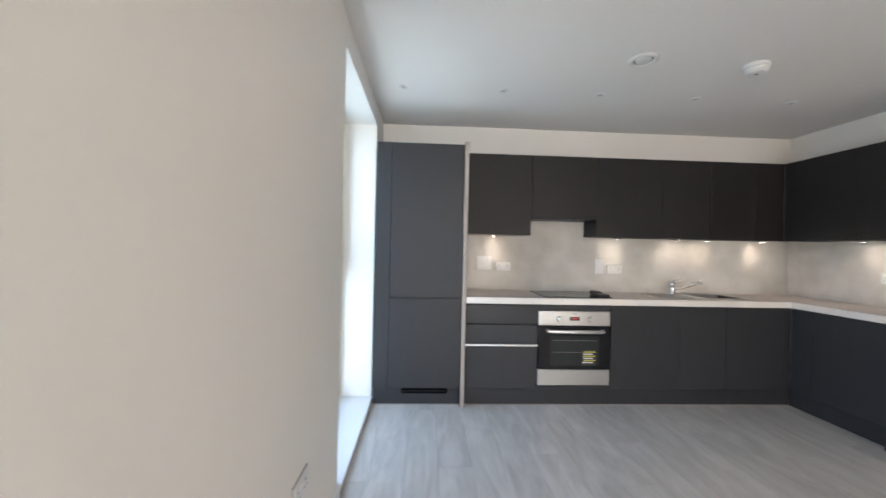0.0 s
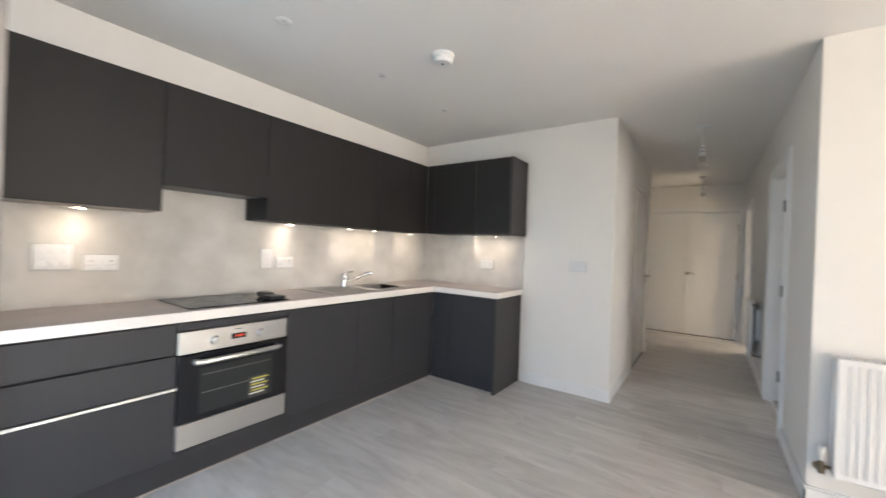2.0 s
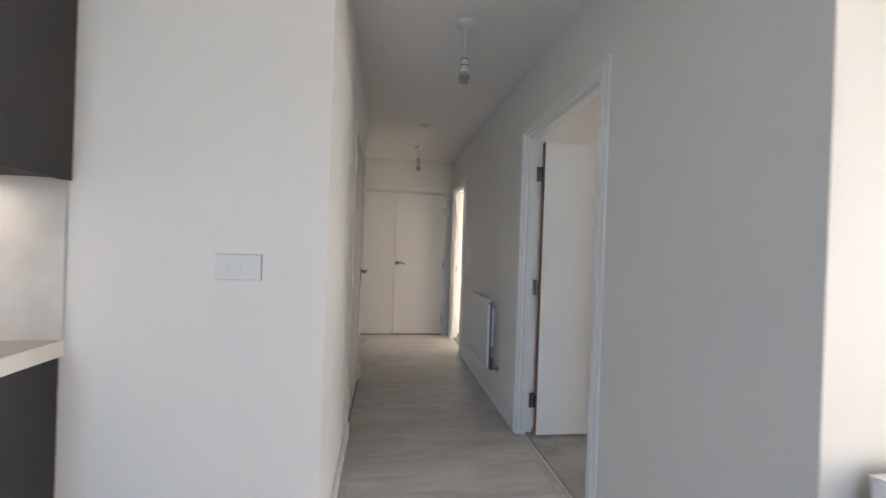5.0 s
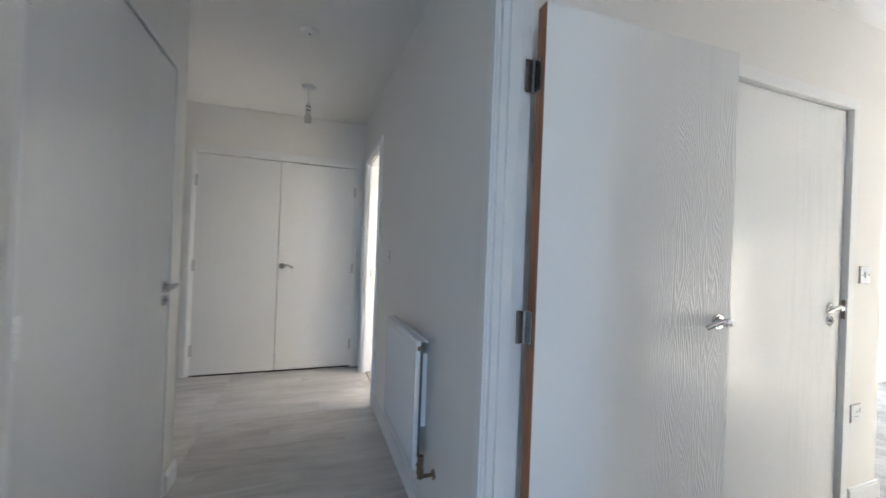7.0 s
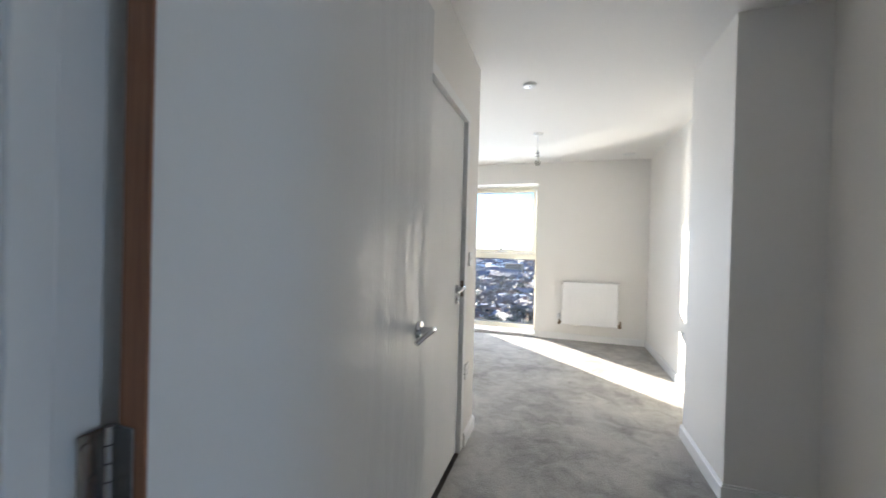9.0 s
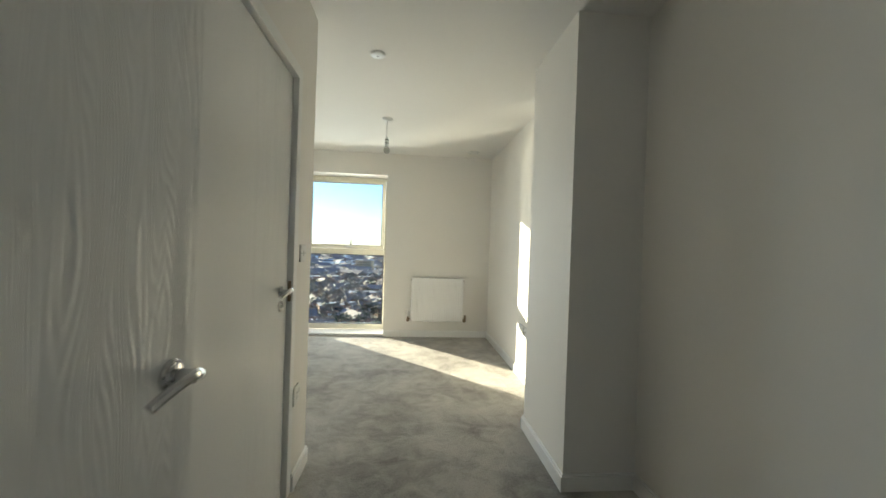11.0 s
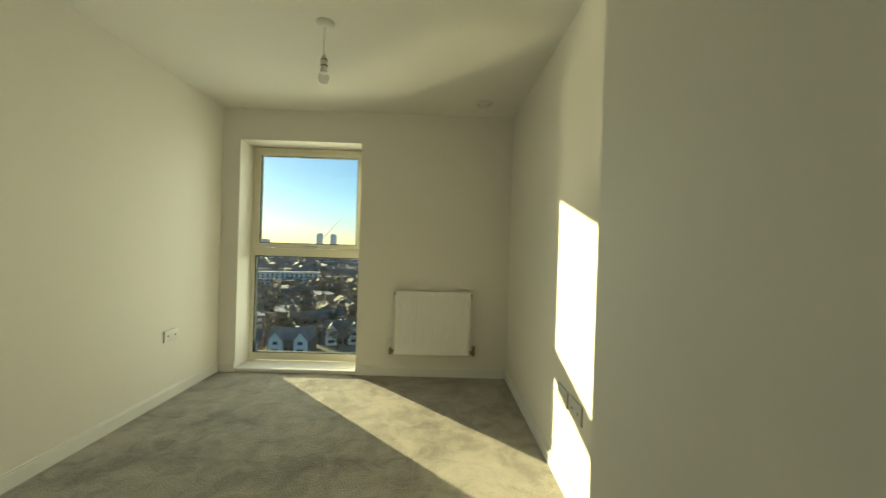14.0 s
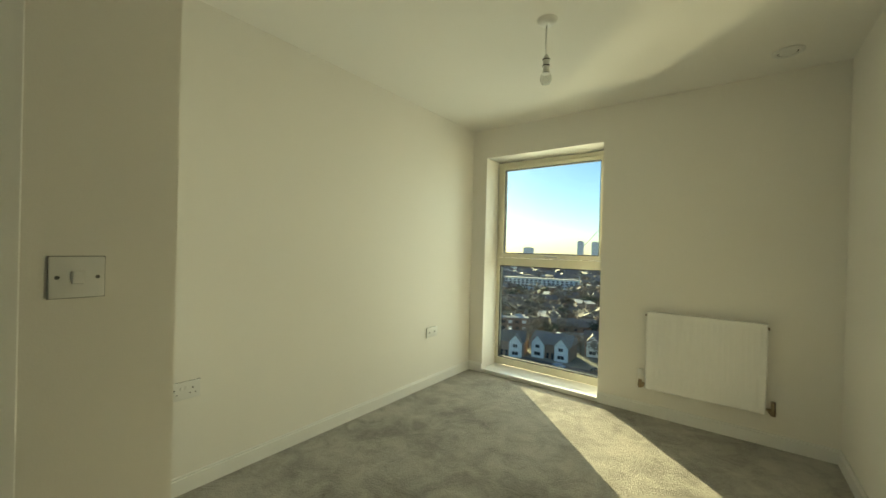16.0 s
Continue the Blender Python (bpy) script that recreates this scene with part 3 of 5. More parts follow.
# ---- windows ----
def window(name, label, m, w, z0, z1, transom, deep=0.06):
    """A cream window in its own frame: opening from x = 0 to w, inside face at y = 0, outside towards -y."""
    win = thing(name, label, "window", "tall windows", m, kind="structure")
    f = 0.035
    boxes("window_frame", CREAM, [(0, f, -deep, 0, z0, z1), (w - f, w, -deep, 0, z0, z1), (f, w - f, -deep, 0, z1 - f, z1), (f, w - f, -deep, 0, z0, z0 + 0.07), (f, w - f, -deep, 0, transom - 0.045, transom + 0.035)], win, "cream powder-coated outer frame", 0.004)
    s = 0.040
    a0, a1, b0, b1 = f + 0.004, w - f - 0.004, transom + 0.04, z1 - f - 0.004
    sash = boxes("window_sash", CREAM, [(a0, a0 + s, -deep + 0.01, 0.016, b0, b1), (a1 - s, a1, -deep + 0.01, 0.016, b0, b1), (a0 + s, a1 - s, -deep + 0.01, 0.016, b1 - s, b1), (a0 + s, a1 - s, -deep + 0.01, 0.016, b0, b0 + s)], win, "cream top-hung opening sash", 0.004)
    boxes("gasket", GASKET, [(a0 + s, a0 + s + 0.007, -0.03, 0.006, b0 + s, b1 - s), (a1 - s - 0.007, a1 - s, -0.03, 0.006, b0 + s, b1 - s), (a0 + s, a1 - s, -0.03, 0.006, b1 - s - 0.007, b1 - s), (a0 + s, a1 - s, -0.03, 0.006, b0 + s, b0 + s + 0.007)], sash)
    boxes("gasket", GASKET, [(f, f + 0.01, -deep + 0.005, -0.01, z0 + 0.07, transom - 0.045), (w - f - 0.01, w - f, -deep + 0.005, -0.01, z0 + 0.07, transom - 0.045), (f, w - f, -deep + 0.005, -0.01, z0 + 0.07, z0 + 0.078), (f, w - f, -deep + 0.005, -0.01, transom - 0.053, transom - 0.045)], win, "black rubber glazing gasket")
    for nm, r, up in (("pane", (a0 + s, a1 - s, -0.022, -0.016, b0 + s, b1 - s), sash), ("pane", (f, w - f, -deep + 0.018, -deep + 0.024, z0 + 0.07, transom - 0.045), win)):
        p = boxes(nm, PANE, [r], up, "clear double glazing")
        p.visible_shadow = False
    bm = bmesh.new()
    box(bm, w / 2 - 0.03, w / 2 + 0.03, 0.016, 0.026, b0 + 0.012, b0 + 0.034, 0.004, 2)
    sweep(bm, [(w / 2, 0.022, b0 + 0.023), (w / 2, 0.045, b0 + 0.023), (w / 2 - 0.05, 0.05, b0 + 0.02), (w / 2 - 0.11, 0.046, b0 + 0.018)], [0.008, 0.008, 0.008, 0.006], 8)
    part("window_handle", bm, STEEL, sash, "satin steel window handle", True)
    return win


window("window_1", "tall cream-framed window with a top-hung sash", pose(W0, -4.70, 0), W1 - W0, WZ0 + 0.012, WZ1 - 0.008, 1.125)
window("window_2", "tall cream-framed window beside the tall cabinet", pose(-0.17, 3.497, 0, 0, 0, -90), 1.205, 0.045, 2.275, 1.125)
# window_3 is unseen, added to let daylight in from the south
window("window_3", "unseen living room window, assumed with a cream frame", pose(L0, -4.70, 0), L1 - L0, WZ0 + 0.012, WZ1 - 0.008, 1.125)
structure("window_sill", SILL, [(W0, W1, -4.70, BS + 0.012, WZ0 - 0.012, WZ0 + 0.010)], "low white painted sill board", 0.004)
structure("window_sill_kitchen", GLOSS, [(-0.17, XW + 0.012, 2.292, 3.498, 0.028, 0.044)], "low white painted sill board", 0.004)
structure("window_sill_living", SILL, [(L0, L1, -4.70, BS + 0.012, WZ0 - 0.012, WZ0 + 0.010)], "low white painted sill board", 0.004)

window_light("sky_bedroom", look((5.52, -4.87, 1.15), (5.1, 0, 1.15)), 1.0, 1.9, 6.0, (0.95, 0.97, 1.0), 128)
window_light("sky_kitchen", look((-0.24, 2.93, 1.15), (3, 2.93, 1.0)), 1.0, 2.1, 3.3, (0.60, 0.80, 1.0))
# daylight lamp for the assumed, unseen living room window
window_light("sky_living", look((2.05, -4.87, 1.1), (1.75, 0, 1.0)), 1.7, 1.9, 20.5, (0.96, 0.97, 0.99))
# added outdoor lamp standing in for sun reflected upward onto the ceiling; source unseen
window_light("upward_glint_lamp", look((5.52 + 25 * 0.6355, -4.6 - 25 * 0.6355, 1.1 - 25 * 0.4384), (5.52, -4.6, 1.1)), 2.0, 2.0, 5.0, (1.0, 0.9, 0.72), 14)
window_light("sky_second_room", look((7.45, -1.5, 1.1), (7.45, 2, 1.0)), 0.85, 1.9, 1.25, (1.0, 0.92, 0.82))

# ---- kitchen ----
FY, FX = 3.40, 3.59                # fronts of the base units: main run, return
KG = "fitted kitchen units"


def unit(name, label, x0, x1, z0, z1, mat, fronts, body=True, y0=FY, depth=0.53, group=KG):
    """A cabinet in the main run. fronts: (name, x0, x1, z0, z1) of its doors or drawers."""
    u = thing(name, label, "cabinet", group)
    if body:
        boxes("body", CARCASS, [(x0 + 0.001, x1 - 0.001, y0 + 0.0195, y0 + depth, z0, z1)], u)
    for nm, a, b, c, d in fronts:
        bm = bmesh.new()
        box(bm, a + 0.0015, b - 0.0015, y0, y0 + 0.018, c + 0.0015, d - 0.0015, 0.0018)
        part(nm, bm, mat, u)
    return u


def unit_east(name, label, y0, y1, z0, z1, mat, fronts, x0=FX, depth=0.5):
    u = thing(name, label, "cabinet", KG)
    boxes("body", CARCASS, [(x0 + 0.0195, x0 + depth, y0 + 0.001, y1 - 0.001, z0, z1)], u)
    for nm, a, b, c, d in fronts:
        bm = bmesh.new()
        box(bm, x0, x0 + 0.018, a + 0.0015, b - 0.0015, c + 0.0015, d - 0.0015, 0.0018)
        part(nm, bm, mat, u)
    return u


TOP = 2.118
tall = unit("tall_cabinet", "tall anthracite housing for an integrated fridge freezer", 0.215, 0.80, 0.15, TOP, ANTHRACITE, (("upper_door", 0.22, 0.798, 0.88, TOP), ("lower_door", 0.22, 0.798, 0.15, 0.872)))
boxes("filler_strip", ANTHRACITE, [(0.10, 0.216, FY + 0.004, FY + 0.022, 0.15, TOP)], tall)
boxes("end_panel", ANTHRACITE, [(0.803, 0.833, 3.39, 3.94, 0.0, TOP + 0.018)], tall)
boxes("panel_edging", PALEEDGE, [(0.802, 0.834, 3.381, 3.39, 0.0, TOP + 0.018)], tall, "pale unfinished front edge of the end panel", 0.002)
boxes("shadow_gap", CHANNEL, [(0.22, 0.798, FY + 0.004, FY + 0.019, 0.872, 0.88)], tall)
ub = unit("drawer_unit", "anthracite drawer unit with one aluminium rail", 0.837, 1.430, 0.15, 0.838, ANTHRACITE, (("drawer", 0.837, 1.43, 0.15, 0.497), ("drawer", 0.837, 1.43, 0.512, 0.672), ("drawer", 0.837, 1.43, 0.678, 0.832)))
boxes("handle_rail", ALU, [(0.839, 1.428, FY - 0.012, FY + 0.006, 0.4975, 0.5115)], ub, "bright aluminium grip rail", 0.002)
unit("base_cabinet", "anthracite base cabinet door below the sink drainer", 2.036, 2.632, 0.15, 0.838, ANTHRACITE, (("cabinet_door", 2.036, 2.632, 0.15, 0.832),))
unit("base_cabinet", "anthracite base cabinet door below the sink bowl", 2.632, 3.024, 0.15, 0.838, ANTHRACITE, (("cabinet_door", 2.632, 3.024, 0.15, 0.832),))
unit("corner_cabinet", "anthracite corner base cabinet", 3.024, 3.585, 0.15, 0.838, ANTHRACITE, (("cabinet_door", 3.024, 3.5935, 0.15, 0.832),))
unit_east("base_cabinet", "anthracite base cabinet on the short return", 2.737, 3.395, 0.15, 0.838, ANTHRACITE, (("filler_panel", 3.222, 3.4015, 0.15, 0.832), ("cabinet_door", 2.737, 3.22, 0.15, 0.832)))
tagged(boxes("cabinet_end_panel", SOUTHLITPANEL, [(FX - 0.012, XE - 0.002, 2.712, 2.733, 0.0, 0.838)], bevel=0.0015), "anthracite end panel to the floor, lightened for south light", "panel", KG)
pl = thing("plinth", "recessed dark plinth below the base units", "plinth")
boxes("plinth_board", ANTHRACITE, [(0.10, 0.80, FY + 0.05, FY + 0.066, 0.0, 0.146)], pl)
boxes("plinth_board", ANTHRACITE, [(0.836, 3.64, FY + 0.05, FY + 0.066, 0.0, 0.146)], pl)
boxes("plinth_board", ANTHRACITE, [(FX + 0.05, FX + 0.066, 2.735, FY + 0.049, 0.0, 0.146)], pl)
boxes("seal_strip", PALEEDGE, [(0.10, 0.80, FY + 0.046, FY + 0.05, 0.0, 0.006), (0.836, 3.638, FY + 0.046, FY + 0.05, 0.0, 0.006)], pl, "pale sealing strip along the floor")
vent = boxes("plinth_vent", SLOT, [(0.33, 0.70, FY + 0.042, FY + 0.0495, 0.092, 0.134)], pl, "black ventilation grille", 0.002)
boxes("slat", ANTHRACITE, [(0.335, 0.695, FY + 0.0395, FY + 0.042, 0.1115, 0.1145)], vent)

WT0, WT1 = 0.842, 0.892
wt = thing("worktop", "L-shaped pale laminate worktop with a white edge", "worktop")
SX0, SX1, SY0, SY1 = 2.955, 3.30, 3.535, 3.835
boxes("top_board", WORKTOP, [(0.837, SX0, FY - 0.015, YN - 0.008, WT0, WT1), (SX1, XE - 0.002, FY - 0.015, YN - 0.008, WT0, WT1), (SX0, SX1, FY - 0.015, SY0, WT0, WT1), (SX0, SX1, SY1, YN - 0.008, WT0, WT1), (FX - 0.015, XE - 0.002, 2.705, FY - 0.016, WT0, WT1)], wt)
boxes("front_edge", WTEDGE, [(0.837, FX - 0.015, FY - 0.021, FY - 0.0155, WT0, WT1 + 0.0005), (FX - 0.021, FX - 0.0155, 2.700, FY - 0.0155, WT0, WT1 + 0.0005), (FX - 0.0155, XE - 0.002, 2.699, 2.7045, WT0, WT1 + 0.0005)], wt, "thick white edging band", 0.0015)
boxes("grip_channel", CHANNEL, [(0.837, 3.6, FY + 0.008, FY + 0.0185, 0.832, 0.8415), (FX + 0.008, FX + 0.0185, 2.735, FY, 0.832, 0.8415)], wt)
sp = thing("splashback", "pale stone-effect splashback panels", "splashback")
boxes("panel", SPLASH, [(0.837, XE - 0.012, YN - 0.010, YN - 0.001, WT1 + 0.001, 1.60)], sp)
boxes("panel", SPLASH, [(XE - 0.011, XE - 0.001, 2.70, YN - 0.012, WT1 + 0.001, 1.42)], sp)

# oven
ov = thing("oven", "built-in steel and black glass oven with a yellow energy label", "oven")
O0, O1 = 1.434, 2.030
boxes("body", CHANNEL, [(O0 + 0.01, O1 - 0.01, FY + 0.022, FY + 0.5, 0.16, 0.80)], ov)
boxes("top_filler", ANTHRACITE, [(1.432, 2.034, FY, FY + 0.018, 0.795, 0.832)], ov, bevel=0.0015)
boxes("bottom_filler", ANTHRACITE, [(1.432, 2.034, FY, FY + 0.018, 0.152, 0.178)], ov, bevel=0.0015)
cp = boxes("control_panel", STEEL, [(O0, O1, FY - 0.006, FY + 0.02, 0.669, 0.787)], ov, "brushed steel control panel", 0.003)
for x in (1.602, 1.858):
    bm = bmesh.new()
    turned(bm, [(0.0, 0.0), (0.026, 0.0), (0.024, 0.004), (0.0215, 0.006), (0.0195, 0.024), (0.0, 0.026)], Matrix.Translation((x, FY - 0.006, 0.722)) @ Matrix.Rotation(radians(90), 4, "X"))
    box(bm, x - 0.003, x + 0.003, FY - 0.036, FY - 0.030, 0.704, 0.740, 0.001)
    part("control_knob", bm, STEEL, cp, "steel control knob", True)
disp = boxes("display", BLACKGLASS, [(1.690, 1.772, FY - 0.008, FY - 0.006, 0.712, 0.742)], cp, "small black clock display")
boxes("digit", REDLED, [(1.712 + 0.012 * k, 1.719 + 0.012 * k, FY - 0.0088, FY - 0.008, 0.722, 0.734) for k in range(4)], disp, "red display digits")
boxes("maker_mark", GREYPL, [(1.71, 1.75, FY - 0.0066, FY - 0.006, 0.763, 0.768)], cp)
od = boxes("oven_door", BLACKGLASS, [(O0, O1, FY - 0.012, FY + 0.02, 0.314, 0.664)], ov, "black glass oven door", 0.003)
boxes("door_window", DARKIN, [(1.530, 1.935, FY - 0.0135, FY - 0.012, 0.345, 0.585)], od, "dark glazed viewing window")
for z in (0.452, 0.548):
    boxes("shelf_bar", GREYPL, [(1.545, 1.92, FY - 0.0142, FY - 0.0135, z, z + 0.004)], od, "shelf seen through the glass")
bm = bmesh.new()
sweep(bm, [(1.505, FY - 0.012, 0.628), (1.507, FY - 0.04, 0.628), (1.53, FY - 0.05, 0.628), (1.732, FY - 0.055, 0.628), (1.934, FY - 0.05, 0.628), (1.957, FY - 0.04, 0.628), (1.959, FY - 0.012, 0.628)], 0.0145, 12)
part("oven_handle", bm, ALU, od, "curved bright metal handle bar", True)
lab = boxes("energy_label", BLACK, [(1.792, 1.902, FY - 0.0152, FY - 0.0142, 0.350, 0.472)], od, "dark label with yellow and white bars")
for k in range(6):
    a, b = (1.812, 1.906) if k % 2 == 0 else (1.806, 1.885)
    boxes("label_bar", (YELLOW, PLASTIC)[k % 2], [(a - 0.004 * (k % 3), b, FY - 0.0160, FY - 0.0152, 0.454 - 0.017 * k, 0.462 - 0.017 * k)], lab)
boxes("bottom_panel", STEEL, [(O0, O1, FY - 0.008, FY + 0.02, 0.182, 0.311)], ov, "brushed steel lower panel", 0.003)

# wall units
WY, WX, WB = 3.66, 3.763, 1.412


def wall_unit(label, x0, x1, z0, fronts):
    u = unit("wall_cabinet", label, x0, x1, z0, TOP, BROWNGREY, fronts, y0=WY, depth=0.28)
    return u


wall_unit("dark grey wall cabinet beside the tall housing", 0.837, 1.427, WB, (("cabinet_door", 0.837, 1.427, WB - 0.004, TOP),))
hood = wall_unit("short dark grey wall cabinet housing the extractor", 1.427, 2.02, 1.562, (("cabinet_door", 1.427, 2.02, 1.556, TOP),))
boxes("extractor", GREYPL, [(1.46, 1.99, 3.70, 3.93, 1.558, 1.5615)], hood, "slim dark extractor plate")
wall_unit("dark grey wall cabinet beside the extractor", 2.02, 2.617, WB, (("cabinet_door", 2.02, 2.617, WB - 0.004, TOP),))
wall_unit("narrow dark grey wall cabinet over the sink", 2.617, 3.065, WB, (("cabinet_door", 2.617, 3.065, WB - 0.004, TOP),))
wall_unit("dark grey wall cabinet next to the corner", 3.065, 3.482, WB, (("cabinet_door", 3.065, 3.482, WB - 0.004, TOP),))
wall_unit("dark grey corner wall cabinet", 3.482, 3.76, WB, (("filler_panel", 3.482, 3.7665, WB - 0.004, TOP),))
ue = unit_east("wall_cabinet", "dark grey corner wall cabinet on the return", 3.075, 3.655, WB, TOP, BROWNGREY, (("filler_panel", 3.56, 3.6615, WB - 0.004, TOP), ("cabinet_door", 3.075, 3.56, WB - 0.004, TOP)), WX, 0.332)
ue = unit_east("wall_cabinet", "dark grey end wall cabinet on the return", 2.712, 3.075, WB, TOP, BROWNGREY, (("cabinet_door", 2.712, 3.075, WB - 0.004, TOP),), WX, 0.332)
boxes("end_panel", SOUTHLITPANEL, [(WX + 0.001, XE - 0.002, 2.690, 2.711, WB - 0.006, TOP + 0.003)], ue, "end panel, coloured lighter for south light", 0.0015)
boxes("underside_board", PALEEDGE, [(0.837, 1.427, WY + 0.02, YN - 0.011, WB - 0.004, WB - 0.0005)], hood)


def under_light(x, y):
    u = thing("under_cabinet_light", "small round chrome downlight lit warm white", "light", "under-cabinet lights", pose(x, y, WB - 0.004))
    bm = bmesh.new()
    turned(bm, [(0.0, 0.0), (0.033, 0.0), (0.033, -0.006), (0.027, -0.009), (0.024, -0.0065), (0.0, -0.0065)], n=24)
    part("bezel", bm, CHROME, u, "", True)
    bm = bmesh.new()
    turned(bm, [(0.0, -0.0066), (0.0235, -0.0066), (0.021, -0.0085), (0.0, -0.0092)], n=20)
    part("lens", bm, LAMPGLOW, u, "glowing frosted lens", True)
    lamp = new("under_cabinet_lamp", bpy.data.lights.new("under_cabinet_lamp", "SPOT"))
    lamp.data.energy, lamp.data.color = 0.23, (1.0, 0.90, 0.80)
    lamp.data.spot_size, lamp.data.spot_blend, lamp.data.shadow_soft_size = radians(135), 1.0, 0.025
    lamp.location = (x, y, WB - 0.018)


for x, y in ((1.13, 3.83), (2.30, 3.83), (2.88, 3.83), (3.175, 3.83), (3.72, 3.83), (3.97, 3.20), (3.97, 2.94)):
    under_light(x, y)

# hob, sink, tap
hob = thing("hob", "black glass hob set into the worktop", "hob")
boxes("glass_top", BLACKGLASS, [(1.49, 2.07, 3.44, 3.89, WT1 + 0.0005, WT1 + 0.006)], hob, bevel=0.002)
for x, y, r in ((1.63, 3.55, 0.09), (1.63, 3.77, 0.07), (1.87, 3.77, 0.09), (1.87, 3.55, 0.07)):
    bm = bmesh.new()
    turned(bm, [(r, 0), (r, 0.0006), (r - 0.003, 0.0006), (r - 0.003, 0)], Matrix.Translation((x, y, WT1 + 0.006)), 40)
    part("cooking_ring", bm, GREYPL, hob, "printed cooking ring")
bm = bmesh.new()
box(bm, 1.955, 2.055, 3.46, 3.60, WT1 + 0.006, WT1 + 0.03, 0.01, 2)
box(bm, 1.965, 2.03, 3.55, 3.66, WT1 + 0.008, WT1 + 0.044, 0.012, 2)
tagged(part("black_pouch", bm, BLACK, None, "", True), "crumpled black pouch lying on the hob", "pouch")

sink = thing("sink", "stainless steel sink with drainer let into the worktop", "sink")
bm = bmesh.new()
Z = WT1
for r in ((2.44, SX0 - 0.005, 3.475, 3.875), (SX1 + 0.005, 3.385, 3.475, 3.875), (SX0 - 0.005, SX1 + 0.005, 3.475, SY0 - 0.005), (SX0 - 0.005, SX1 + 0.005, SY1 + 0.005, 3.875)):
    box(bm, *r, Z + 0.0005, Z + 0.004)
for r in ((2.44, 3.385, 3.475, 3.483), (2.44, 3.385, 3.867, 3.875), (2.44, 2.448, 3.483, 3.867), (3.377, 3.385, 3.483, 3.867)):
    box(bm, *r, Z + 0.004, Z + 0.007, 0.001)
part("rim", bm, STEEL, sink)
bm = bmesh.new()
for k in range(7):
    box(bm, 2.50, 2.85, 3.52 + 0.042 * k, 3.532 + 0.042 * k, Z + 0.004, Z + 0.0075, 0.0015)
part("drainer_ridges", bm, STEEL, sink)
boxes("bowl", BOWL, [(SX0 - 0.004, SX0, SY0, SY1, Z - 0.13, Z), (SX1, SX1 + 0.004, SY0, SY1, Z - 0.13, Z), (SX0, SX1, SY0 - 0.004, SY0, Z - 0.13, Z), (SX0, SX1, SY1, SY1 + 0.004, Z - 0.13, Z), (SX0, SX1, SY0, SY1, Z - 0.134, Z - 0.13)], sink)
tap = thing("mixer_tap", "chrome single-lever kitchen mixer tap", "tap", m=pose(2.845, 3.835, Z + 0.004))
bm = bmesh.new()
turned(bm, [(0.0, 0.0), (0.029, 0.0), (0.029, 0.006), (0.026, 0.012), (0.026, 0.075), (0.027, 0.08), (0.027, 0.105), (0.02, 0.115), (0.0, 0.117)], n=24)
part("tap_body", bm, CHROME, tap, "", True)
bm = bmesh.new()
sweep(bm, [(0.015, -0.005, 0.045), (0.06, -0.03, 0.056), (0.12, -0.065, 0.085), (0.17, -0.09, 0.112), (0.20, -0.105, 0.12), (0.22, -0.115, 0.115)], [0.012, 0.0125, 0.0125, 0.012, 0.0125, 0.0115], 12)
part("spout", bm, CHROME, tap, "", True)
bm = bmesh.new()
sweep(bm, [(-0.005, 0, 0.112), (0.02, -0.01, 0.122), (0.05, -0.024, 0.128), (0.075, -0.036, 0.137)], [0.01, 0.009, 0.007, 0.006], 10)
part("tap_lever", bm, CHROME, tap, "", True)


